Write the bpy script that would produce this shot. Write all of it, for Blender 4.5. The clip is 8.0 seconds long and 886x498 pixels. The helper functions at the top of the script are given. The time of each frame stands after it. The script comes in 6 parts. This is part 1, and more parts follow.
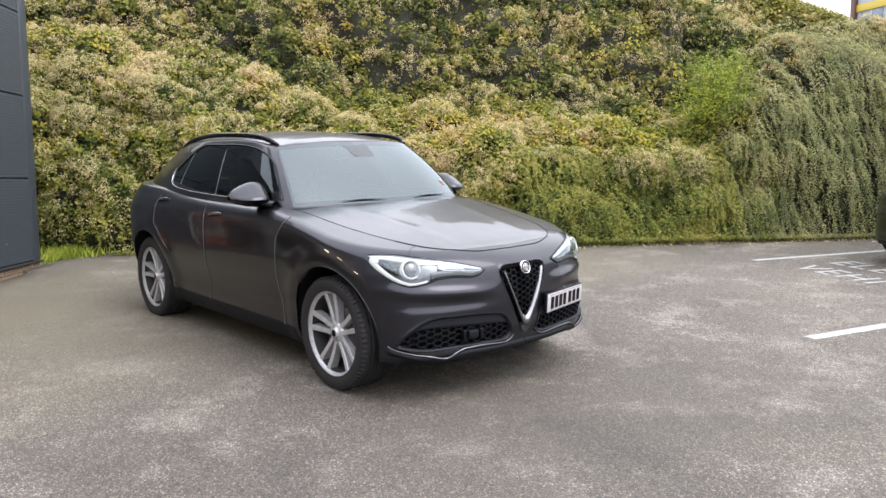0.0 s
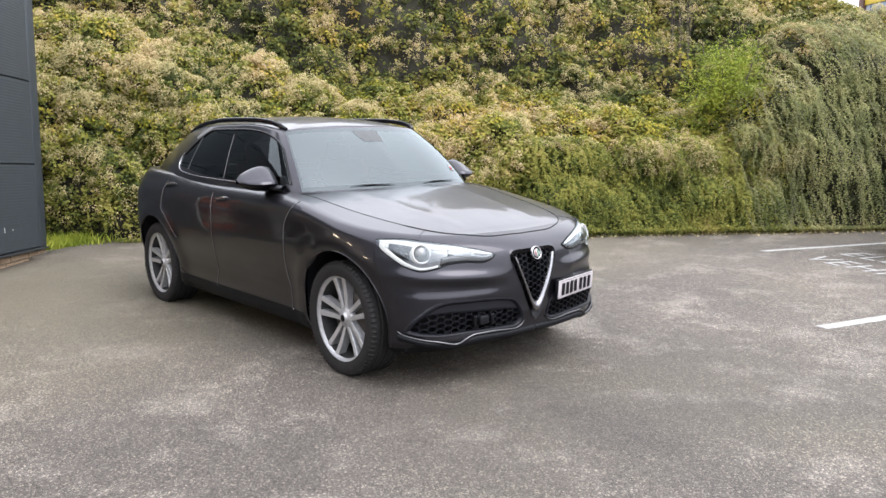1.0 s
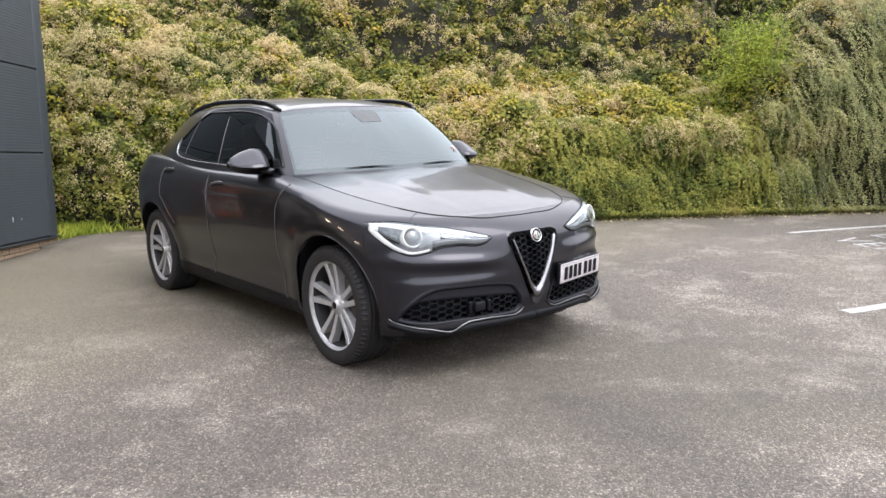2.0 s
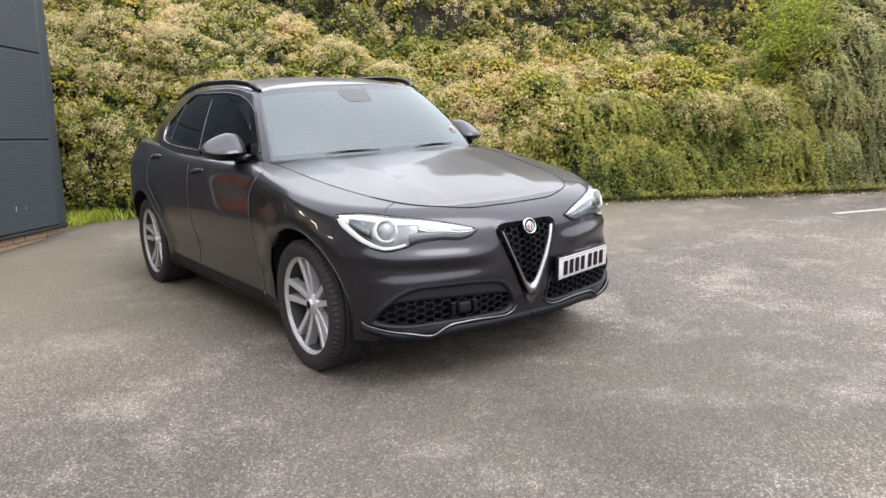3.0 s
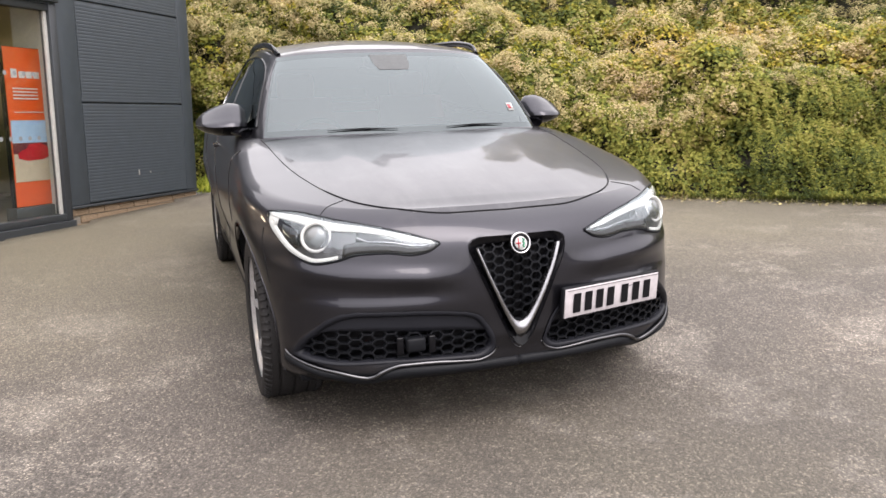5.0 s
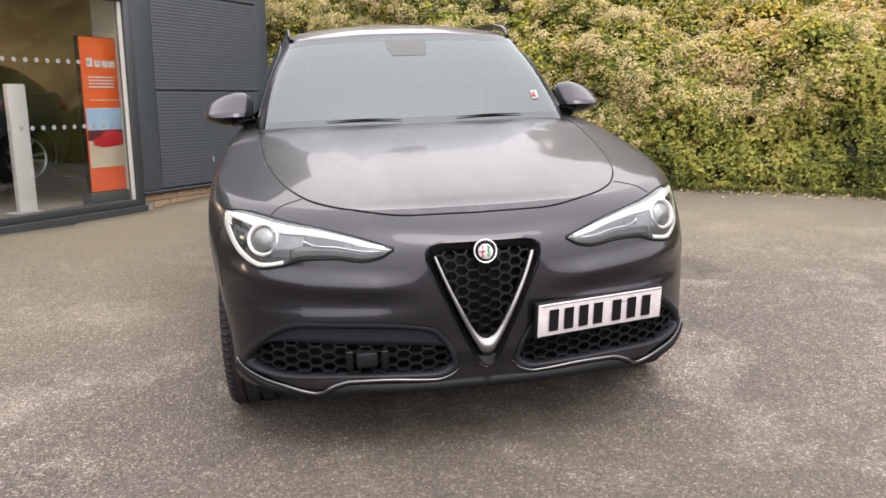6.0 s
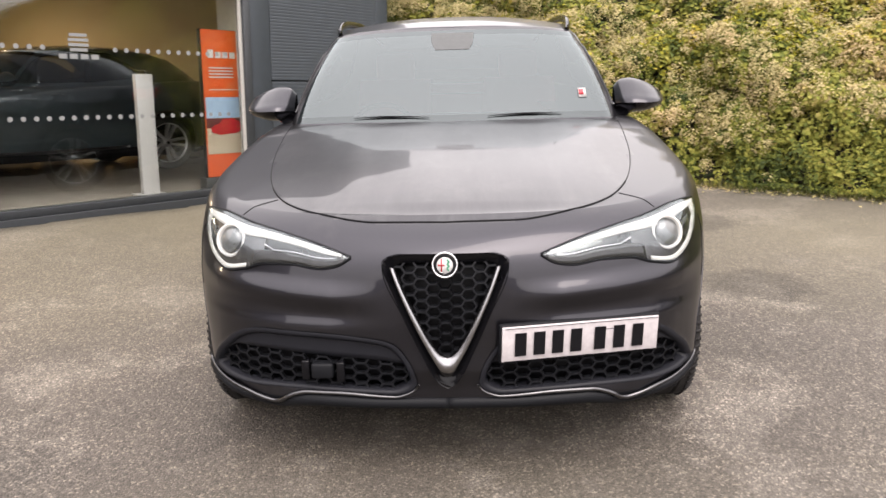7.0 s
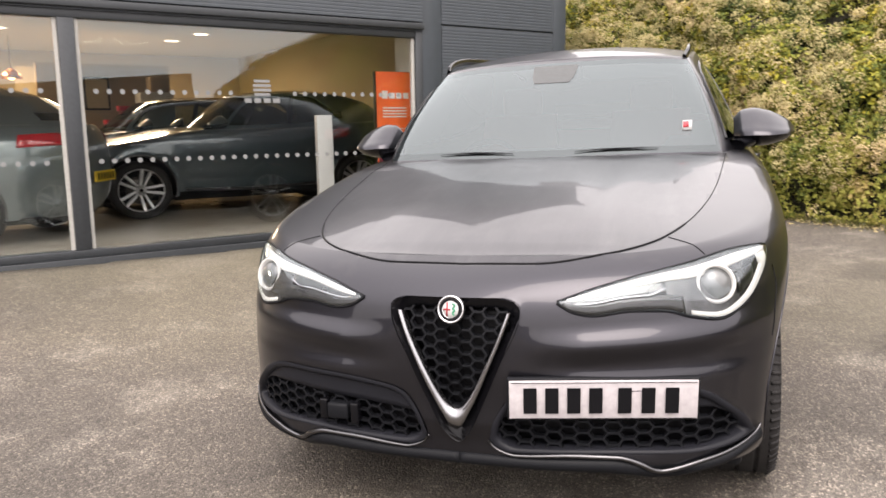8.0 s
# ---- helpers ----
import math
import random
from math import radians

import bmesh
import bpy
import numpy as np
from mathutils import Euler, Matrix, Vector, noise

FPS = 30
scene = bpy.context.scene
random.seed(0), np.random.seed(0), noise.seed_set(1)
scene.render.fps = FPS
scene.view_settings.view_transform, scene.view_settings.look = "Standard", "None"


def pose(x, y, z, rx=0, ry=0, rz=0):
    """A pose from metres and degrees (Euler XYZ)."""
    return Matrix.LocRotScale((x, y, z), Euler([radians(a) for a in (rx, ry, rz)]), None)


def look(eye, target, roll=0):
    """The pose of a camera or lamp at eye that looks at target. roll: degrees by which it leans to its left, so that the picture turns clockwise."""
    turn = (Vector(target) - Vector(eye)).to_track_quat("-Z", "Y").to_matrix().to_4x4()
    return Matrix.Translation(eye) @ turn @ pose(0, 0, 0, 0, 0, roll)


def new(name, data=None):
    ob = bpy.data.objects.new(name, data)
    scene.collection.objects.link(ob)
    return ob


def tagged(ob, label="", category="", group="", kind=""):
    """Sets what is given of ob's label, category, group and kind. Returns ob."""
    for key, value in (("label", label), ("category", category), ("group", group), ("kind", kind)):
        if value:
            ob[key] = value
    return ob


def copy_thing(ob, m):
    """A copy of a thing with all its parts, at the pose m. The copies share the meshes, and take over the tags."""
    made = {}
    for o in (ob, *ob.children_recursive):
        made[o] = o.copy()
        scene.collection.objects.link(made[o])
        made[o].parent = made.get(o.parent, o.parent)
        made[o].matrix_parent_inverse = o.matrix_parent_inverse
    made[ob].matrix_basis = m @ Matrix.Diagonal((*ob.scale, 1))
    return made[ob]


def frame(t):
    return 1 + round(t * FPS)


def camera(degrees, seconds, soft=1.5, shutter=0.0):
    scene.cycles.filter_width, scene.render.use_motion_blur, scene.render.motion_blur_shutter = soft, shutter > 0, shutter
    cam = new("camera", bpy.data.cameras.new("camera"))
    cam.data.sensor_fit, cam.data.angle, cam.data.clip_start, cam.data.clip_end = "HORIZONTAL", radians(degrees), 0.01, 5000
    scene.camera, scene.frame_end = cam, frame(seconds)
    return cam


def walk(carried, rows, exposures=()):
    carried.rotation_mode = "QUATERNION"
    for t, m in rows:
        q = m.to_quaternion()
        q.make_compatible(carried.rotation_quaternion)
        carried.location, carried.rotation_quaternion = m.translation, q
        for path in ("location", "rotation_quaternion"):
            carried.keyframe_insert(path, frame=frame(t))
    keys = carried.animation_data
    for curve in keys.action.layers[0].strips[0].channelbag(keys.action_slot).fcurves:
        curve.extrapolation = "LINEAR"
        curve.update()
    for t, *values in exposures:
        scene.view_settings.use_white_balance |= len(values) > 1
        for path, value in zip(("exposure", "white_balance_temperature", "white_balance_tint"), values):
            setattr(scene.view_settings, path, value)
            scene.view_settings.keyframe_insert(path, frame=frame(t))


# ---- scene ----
from mathutils.bvhtree import BVHTree

cam = camera(59.6, 8.0, shutter=0.25)
PATH = [
    (0, (-3.443, -3.907, 1.511), (-2.131, -2.424, 1.233), -0.6),
    (0.5, (-3.457, -3.89, 1.49), (-2.143, -2.409, 1.205), -0.3),
    (1, (-3.447, -3.852, 1.46), (-2.144, -2.364, 1.163), -0.3),
    (2.5, (-2.896, -3.763, 1.392), (-1.7, -2.199, 1.041), -1.8),
    (3, (-2.61, -3.657, 1.392), (-1.468, -2.059, 1.012), -2.3),
    (3.5, (-2.289, -3.583, 1.371), (-1.234, -1.933, 0.963), -2.5),
    (4, (-1.935, -3.512, 1.359), (-1.007, -1.794, 0.926), -2.0),
    (4.5, (-1.582, -3.403, 1.36), (-0.773, -1.626, 0.926), -1.7),
    (4.7, (-1.419, -3.367, 1.346), (-0.678, -1.558, 0.92), -1.5),
    (6, (-0.568, -3.18, 1.342), (-0.229, -1.264, 0.882), -1.7),
    (6.5, (-0.251, -3.103, 1.324), (-0.093, -1.166, 0.851), -2.7),
    (7, (0.091, -3.045, 1.355), (0.01, -1.104, 0.879), -1.6),
    (7.5, (0.377, -2.898, 1.336), (0.022, -0.982, 0.885), -2.4),
    (8, (0.698, -2.807, 1.32), (0.05, -0.95, 0.958), -3.1),
]
EXPOSURE = [(0.0, 2.00, 6250, 14), (3.0, 2.06, 6450, 15), (5.0, 2.05, 6750, 17), (8.0, 2.12, 7100, 18)]
walk(cam, [(t, look(eye, target, roll)) for t, eye, target, roll in PATH], EXPOSURE)

# ---- light ----
world = bpy.data.worlds.new("overcast_sky")
scene.world = world
world.use_nodes = True
wn = world.node_tree
wn.nodes.clear()
sky = wn.nodes.new("ShaderNodeTexSky")
sky.sky_type = "NISHITA"
sky.sun_disc = False
sky.sun_elevation = radians(54)
sky.sun_rotation = radians(166)
sky.dust_density = 3.0
pale = wn.nodes.new("ShaderNodeHueSaturation")
pale.inputs["Saturation"].default_value = 0.12
wbg = wn.nodes.new("ShaderNodeBackground")
wbg.inputs["Strength"].default_value = 0.117
wout = wn.nodes.new("ShaderNodeOutputWorld")
wn.links.new(sky.outputs[0], pale.inputs["Color"])
cloud = wn.nodes.new("ShaderNodeMix")
cloud.data_type = "RGBA"
cloud.inputs[0].default_value = 0.75
cloud.inputs[7].default_value = (7.6, 7.8, 8.1, 1)
wn.links.new(pale.outputs[0], cloud.inputs[6])
# an overcast sky is brightest overhead
where = wn.nodes.new("ShaderNodeTexCoord")
axes = wn.nodes.new("ShaderNodeSeparateXYZ")
rise = wn.nodes.new("ShaderNodeMapRange")
rise.inputs["To Min"].default_value, rise.inputs["To Max"].default_value = 0.75, 1.28
dome = wn.nodes.new("ShaderNodeMix")
dome.data_type = "RGBA"
dome.blend_type = "MULTIPLY"
dome.inputs[0].default_value = 1.0
wn.links.new(where.outputs["Generated"], axes.inputs[0])
wn.links.new(axes.outputs[2], rise.inputs["Value"])
wn.links.new(cloud.outputs[2], dome.inputs[6])
wn.links.new(rise.outputs[0], dome.inputs[7])
wn.links.new(dome.outputs[2], wbg.inputs["Color"])
wn.links.new(wbg.outputs[0], wout.inputs["Surface"])

sun = new("sun", bpy.data.lights.new("sun", "SUN"))
sun.data.energy = 0.6
sun.data.angle = radians(40)
sun.data.color = (1.0, 0.97, 0.92)
sun.matrix_world = look((2.5, -7.2, 10.6), (0, 0, 0))

# ---- materials ----


def material(name):
    m = bpy.data.materials.new(name)
    m.use_nodes = True
    nt = m.node_tree
    return m, nt, nt.nodes["Principled BSDF"]


def coords(nt, scale=1.0, kind="Object"):
    tc = nt.nodes.new("ShaderNodeTexCoord")
    mp = nt.nodes.new("ShaderNodeMapping")
    mp.inputs["Scale"].default_value = (scale, scale, scale) if not isinstance(scale, tuple) else scale
    nt.links.new(tc.outputs[kind], mp.inputs["Vector"])
    return mp.outputs["Vector"]


def noise_fac(nt, vec, scale, detail=4.0, rough=0.6):
    n = nt.nodes.new("ShaderNodeTexNoise")
    n.inputs["Scale"].default_value = scale
    n.inputs["Detail"].default_value = detail
    n.inputs["Roughness"].default_value = rough
    nt.links.new(vec, n.inputs["Vector"])
    return n.outputs["Fac"]


def ramp(nt, fac, stops):
    r = nt.nodes.new("ShaderNodeValToRGB")
    el = r.color_ramp.elements
    while len(el) < len(stops):
        el.new(0.5)
    for e, (p, c) in zip(el, stops):
        e.position = p
        e.color = (*c, 1) if len(c) == 3 else c
    nt.links.new(fac, r.inputs["Fac"])
    return r.outputs["Color"]


def mixc(nt, fac, a, b, blend="MIX"):
    m = nt.nodes.new("ShaderNodeMix")
    m.data_type = "RGBA"
    m.blend_type = blend
    for sock, val in ((m.inputs[0], fac), (m.inputs[6], a), (m.inputs[7], b)):
        if isinstance(val, (int, float)):
            sock.default_value = val
        elif isinstance(val, tuple):
            sock.default_value = (*val, 1)
        else:
            nt.links.new(val, sock)
    return m.outputs[2]


def bump(nt, bsdf, height, strength, dist):
    b = nt.nodes.new("ShaderNodeBump")
    b.inputs["Strength"].default_value = strength
    b.inputs["Distance"].default_value = dist
    nt.links.new(height, b.inputs["Height"])
    nt.links.new(b.outputs["Normal"], bsdf.inputs["Normal"])


def simple(name, color, rough=0.5, metal=0.0, coat=0.0, grain=0.0, gscale=40.0, vary=0.12, spec=0.5):
    """A plain surface with slight uneven colour and roughness."""
    m, nt, b = material(name)
    v = coords(nt)
    f = noise_fac(nt, v, gscale)
    lo = tuple(c * (1 - vary) for c in color)
    hi = tuple(min(1, c * (1 + vary)) for c in color)
    nt.links.new(ramp(nt, f, [(0.3, lo), (0.7, hi)]), b.inputs["Base Color"])
    f2 = noise_fac(nt, v, gscale * 0.12, 3)
    mr = nt.nodes.new("ShaderNodeMapRange")
    mr.inputs["To Min"].default_value = max(0.02, rough * 0.85)
    mr.inputs["To Max"].default_value = min(1, rough * 1.15)
    nt.links.new(f2, mr.inputs["Value"])
    nt.links.new(mr.outputs[0], b.inputs["Roughness"])
    b.inputs["Metallic"].default_value = metal
    b.inputs["Specular IOR Level"].default_value = spec
    b.inputs["Coat Weight"].default_value = coat
    b.inputs["Coat Roughness"].default_value = 0.04
    if grain:
        bump(nt, b, f, grain, 0.002)
    return m


def paint(name, color, metal=0.75, rough=0.34, film=0.0, coat=1.0):
    """Metallic car paint with flakes, a clear coat and a little dust; film is dried rain water on a flat panel."""
    m, nt, b = material(name)
    v = coords(nt)
    fl = nt.nodes.new("ShaderNodeTexVoronoi")
    fl.inputs["Scale"].default_value = 900
    nt.links.new(v, fl.inputs["Vector"])
    dust = noise_fac(nt, v, 5.0, 6)
    c1 = ramp(nt, fl.outputs["Distance"], [(0.0, tuple(c * 1.25 for c in color)), (0.8, tuple(c * 0.85 for c in color))])
    c2 = mixc(nt, ramp(nt, dust, [(0.58, (0, 0, 0)), (0.9, (0.14, 0.14, 0.14))]), c1, (0.15, 0.14, 0.13))
    runs = noise_fac(nt, coords(nt, (9, 1.5, 3)), 1.6, 8, 0.72)
    blots = noise_fac(nt, coords(nt, (2.2, 1.6, 2)), 2.0, 7, 0.65)
    if film:
        c2 = mixc(nt, ramp(nt, runs, [(0.36, (0.05, 0.05, 0.05)), (0.52, (film * .6,) * 3), (0.70, (film,) * 3)]), c2, (0.18, 0.177, 0.18))
        c2 = mixc(nt, ramp(nt, blots, [(0.50, (0, 0, 0)), (0.60, (film * .5,) * 3)]), c2, (0.19, 0.186, 0.186))
    nt.links.new(c2, b.inputs["Base Color"])
    b.inputs["Metallic"].default_value = metal
    b.inputs["Roughness"].default_value = rough
    b.inputs["Coat Weight"].default_value = coat
    b.inputs["Coat IOR"].default_value = 1.5
    smear = nt.nodes.new("ShaderNodeMapRange")
    smear.inputs["From Min"].default_value, smear.inputs["From Max"].default_value = 0.40, 0.66
    smear.inputs["To Min"].default_value, smear.inputs["To Max"].default_value = 0.012, 0.03 + .18 * film
    nt.links.new(runs, smear.inputs["Value"])
    nt.links.new(smear.outputs[0], b.inputs["Coat Roughness"])
    # dried rain streaks in the clear coat
    streak = nt.nodes.new("ShaderNodeBump")
    streak.inputs["Strength"].default_value = 0.02 + .25 * film
    streak.inputs["Distance"].default_value = 0.003
    nt.links.new(noise_fac(nt, coords(nt, (16, 5, 10)), 1.4, 4, 0.55), streak.inputs["Height"])
    nt.links.new(streak.outputs["Normal"], b.inputs["Coat Normal"])
    return m


def glass(name, tint, f0=0.05, rough=0.0):
    """A thin pane: tinted see-through, with gloss by Fresnel."""
    m, nt, b = material(name)
    nt.nodes.remove(b)
    out = nt.nodes["Material Output"]
    tr = nt.nodes.new("ShaderNodeBsdfTransparent")
    tr.inputs["Color"].default_value = (*tint, 1)
    gl = nt.nodes.new("ShaderNodeBsdfGlossy")
    gl.inputs["Roughness"].default_value = rough
    gl.inputs["Color"].default_value = (0.88, 0.98, 1.0, 1)
    lw = nt.nodes.new("ShaderNodeLayerWeight")
    lw.inputs["Blend"].default_value = 0.5
    pw = nt.nodes.new("ShaderNodeMath")
    pw.operation = "POWER"
    pw.inputs[1].default_value = 5.0
    nt.links.new(lw.outputs["Facing"], pw.inputs[0])
    fr = nt.nodes.new("ShaderNodeMath")
    fr.operation = "MULTIPLY_ADD"
    fr.inputs[1].default_value = 1 - f0
    fr.inputs[2].default_value = f0
    nt.links.new(pw.outputs[0], fr.inputs[0])
    mx = nt.nodes.new("ShaderNodeMixShader")
    nt.links.new(fr.outputs[0], mx.inputs[0])
    nt.links.new(tr.outputs[0], mx.inputs[1])
    nt.links.new(gl.outputs[0], mx.inputs[2])
    nt.links.new(mx.outputs[0], out.inputs["Surface"])
    return m


def glow(name, color, strength):
    m, nt, b = material(name)
    b.inputs["Base Color"].default_value = (*color, 1)
    b.inputs["Emission Color"].default_value = (*color, 1)
    b.inputs["Emission Strength"].default_value = strength
    return m


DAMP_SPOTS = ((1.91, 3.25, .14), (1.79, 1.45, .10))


def asphalt():
    m, nt, b = material("worn_asphalt")
    v = coords(nt)
    big = noise_fac(nt, v, 0.35, 6, 0.62)
    mid = noise_fac(nt, v, 1.3, 12, 0.74)
    fine = noise_fac(nt, v, 110, 4, 0.75)
    base = ramp(nt, big, [(0.30, (0.0648, 0.0576, 0.0498)), (0.5, (0.0876, 0.0768, 0.066)), (0.70, (0.117, 0.1014, 0.084))])

    def around(cx, cy, sx, sy, reach, scale, detail):
        """Distance from a place, in its own units, with a wandering edge."""
        mp = nt.nodes.new("ShaderNodeMapping")
        mp.inputs["Location"].default_value = (-cx / sx, -cy / sy, 0)
        mp.inputs["Scale"].default_value = (1 / sx, 1 / sy, 0)
        nt.links.new(v, mp.inputs["Vector"])
        ln = nt.nodes.new("ShaderNodeVectorMath")
        ln.operation = "LENGTH"
        nt.links.new(mp.outputs[0], ln.inputs[0])
        wob = nt.nodes.new("ShaderNodeMath")
        wob.operation = "MULTIPLY_ADD"
        wob.inputs[1].default_value = reach
        nt.links.new(noise_fac(nt, v, scale, detail, 0.65), wob.inputs[0])
        nt.links.new(ln.outputs["Value"], wob.inputs[2])
        return wob.outputs[0]
    # fine olive silt along the foot of the showroom, loose patches elsewhere
    silt = ramp(nt, around(-2.2, 3.8, 6, 6, 0.55, 0.9, 7), [(0.38, (1, 1, 1)), (0.92, (0, 0, 0))])
    silt = mixc(nt, 1.0, silt, ramp(nt, around(3.2, 2.6, 5.5, 3.4, 0.55, 0.8, 7), [(0.40, (0.75, 0.75, 0.75)), (0.92, (0, 0, 0))]), "LIGHTEN")
    moss = ramp(nt, noise_fac(nt, v, 0.22, 5, 0.6), [(0.52, (0, 0, 0)), (0.68, (0.45, 0.45, 0.45))])
    base = mixc(nt, moss, base, (0.09, 0.0822, 0.0588))
    worn = ramp(nt, mid, [(0.515, (0, 0, 0)), (0.56, (0.30, 0.30, 0.30)), (0.65, (0.65, 0.65, 0.65))])
    c = mixc(nt, worn, base, (0.192, 0.1728, 0.15))
    dark = ramp(nt, noise_fac(nt, coords(nt, (1, 1, 1)), 0.8, 9, 0.7), [(0.36, (1, 1, 1)), (0.47, (0, 0, 0))])
    c = mixc(nt, mixc(nt, 0.5, dark, (0, 0, 0)), c, (0.048, 0.0432, 0.0384))
    c = mixc(nt, mixc(nt, 0.25, silt, (0, 0, 0)), c, (0.129, 0.114, 0.0768))
    # darker zone painted in for the soft shade before the car's nose
    nose_shade = ramp(nt, around(0.1, -1.25, 1.55, 1.0, -1.2, 1.1, 8), [(0.0, (1, 1, 1)), (0.75, (0, 0, 0))])
    smooth = mixc(nt, 1.0, silt, mixc(nt, 0.5, nose_shade, (0, 0, 0)), "LIGHTEN")
    heights = []
    for size, amount in ((125, 0.75), (310, 0.55)):
        tex = nt.nodes.new("ShaderNodeTexVoronoi")
        tex.inputs["Scale"].default_value = size
        nt.links.new(v, tex.inputs["Vector"])
        heights.append(tex.outputs["Distance"])
        cell = nt.nodes.new("ShaderNodeRGBToBW")
        nt.links.new(tex.outputs["Color"], cell.inputs[0])
        spots = ramp(nt, cell.outputs[0], [(0.12, (0.34, 0.34, 0.35)), (0.45, (0.86, 0.86, 0.86)), (0.70, (1.12, 1.11, 1.10)), (0.86, (2.7, 2.65, 2.55))])
        spots = mixc(nt, mixc(nt, 0.65, (0, 0, 0), smooth), spots, (1, 1, 1))
        c = mixc(nt, amount, c, spots, "MULTIPLY")
    # the car's nose shade painted into the ground colour; small damp spots
    c = mixc(nt, 1.0, c, mixc(nt, nose_shade, (1, 1, 1), (0.80, 0.80, 0.81)), "MULTIPLY")
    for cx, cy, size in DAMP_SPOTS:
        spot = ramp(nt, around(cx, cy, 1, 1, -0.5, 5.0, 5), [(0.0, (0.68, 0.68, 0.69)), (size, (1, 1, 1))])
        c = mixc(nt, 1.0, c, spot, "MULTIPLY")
    nt.links.new(c, b.inputs["Base Color"])
    mr = nt.nodes.new("ShaderNodeMapRange")
    mr.inputs["To Min"].default_value, mr.inputs["To Max"].default_value = 0.5, 0.85
    nt.links.new(big, mr.inputs["Value"])
    nt.links.new(mr.outputs[0], b.inputs["Roughness"])
    b.inputs["Specular IOR Level"].default_value = 0.3
    h = nt.nodes.new("ShaderNodeMath")
    h.operation = "SUBTRACT"
    nt.links.new(fine, h.inputs[0])
    nt.links.new(heights[0], h.inputs[1])
    bump(nt, b, h.outputs[0], 0.8, 0.006)
    return m


def leaf_material(name, stops, patch=0.8):
    """Leaves that differ one from another and from patch to patch, and let some light through."""
    m, nt, b = material(name)
    geo = nt.nodes.new("ShaderNodeNewGeometry")
    v = coords(nt)
    spot = noise_fac(nt, v, patch, 4, 0.6)
    add = nt.nodes.new("ShaderNodeMath")
    add.operation = "MULTIPLY_ADD"
    add.inputs[1].default_value = 0.50
    nt.links.new(geo.outputs["Random Per Island"], add.inputs[0])
    sub = nt.nodes.new("ShaderNodeMath")
    sub.operation = "MULTIPLY_ADD"
    sub.inputs[1].default_value = 1.9
    sub.inputs[2].default_value = -1.34
    nt.links.new(spot, sub.inputs[0])
    tuft = nt.nodes.new("ShaderNodeMath")
    tuft.operation = "MULTIPLY_ADD"
    tuft.inputs[1].default_value = 1.3
    nt.links.new(noise_fac(nt, v, patch * 4.5, 3, 0.5), tuft.inputs[0])
    nt.links.new(sub.outputs[0], tuft.inputs[2])
    nt.links.new(tuft.outputs[0], add.inputs[2])
    col = ramp(nt, add.outputs[0], [(p, (0.81 * c[0], 0.77 * c[1], 0.72 * c[2])) for p, c in stops])
    nt.links.new(col, b.inputs["Base Color"])
    b.inputs["Roughness"].default_value = 0.6
    b.inputs["Specular IOR Level"].default_value = 0.15
    tr = nt.nodes.new("ShaderNodeBsdfTranslucent")
    nt.links.new(col, tr.inputs["Color"])
    mx = nt.nodes.new("ShaderNodeMixShader")
    mx.inputs[0].default_value = 0.3
    nt.links.new(b.outputs[0], mx.inputs[1])
    nt.links.new(tr.outputs[0], mx.inputs[2])
    nt.links.new(mx.outputs[0], nt.nodes["Material Output"].inputs["Surface"])
    return m


M_PAINT = paint("dark_grey_metallic_paint", (0.025, 0.0247, 0.0305), 0.9, 0.33, coat=0.5)
M_BONNET = paint("rain_marked_grey_paint", (0.021, 0.0208, 0.0255), 0.82, 0.30, 0.16, 0.42)
M_BLACKGLOSS = simple("gloss_black_plastic", (0.004, 0.004, 0.005), 0.14, 0, 0.0, spec=0.18)
M_BLACK = simple("matt_black_plastic", (0.006, 0.0065, 0.008), 0.5, 0, 0, 0.15, 300, spec=0.12)
M_DARK = simple("dark_grey_plastic", (0.010, 0.0105, 0.0135), 0.42, 0, 0, 0.1, 400, spec=0.16)
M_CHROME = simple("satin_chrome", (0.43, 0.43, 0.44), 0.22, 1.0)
M_CHROME_DARK = simple("dark_satin_metal", (0.11, 0.11, 0.115), 0.3, 1.0)
M_SATIN_DARK = simple("dull_grey_trim", (0.06, 0.06, 0.063), 0.4, 0.4)
M_SATIN = simple("brushed_metal", (0.27, 0.27, 0.28), 0.25, 1.0)
M_ALLOY = simple("silver_alloy", (0.44, 0.44, 0.45), 0.38, 0.6, 0.2)
M_ALLOY_DARK = simple("dark_alloy", (0.1, 0.1, 0.11), 0.35, 0.8, 0.3)
M_BRAKE = simple("brake_iron", (0.07, 0.065, 0.06), 0.45, 0.9)
M_RUBBER = simple("tyre_rubber", (0.018, 0.017, 0.017), 0.75, 0, 0, 0.3, 160, 0.25, spec=0.2)
M_SCREEN = glass("windscreen_glass", (0.20, 0.26, 0.26), 0.115)
M_BORDER = glass("printed_screen_border", (0.08, 0.09, 0.09), 0.095)
M_SIDEGLASS = glass("side_glass", (0.10, 0.135, 0.13), 0.045)
M_PRIVACY = glass("privacy_glass", (0.02, 0.02, 0.025), 0.035)
M_LENS = glass("lamp_cover", (0.95, 0.96, 0.97), 0.03)
M_DRL = glow("daytime_light", (0.34, 0.34, 0.32), 0.24)
M_REFLECTOR = simple("lamp_reflector", (0.055, 0.056, 0.057), 0.28, 0.95)
M_RED_LEATHER = simple("red_leather", (0.132, 0.012, 0.012), 0.45)
M_CABIN = simple("dark_cabin_trim", (0.02, 0.02, 0.021), 0.7, 0, 0, 0.1, 200, spec=0.2)
M_TAIL = simple("red_tail_lamp", (0.35, 0.01, 0.015), 0.12, 0, 1.0)
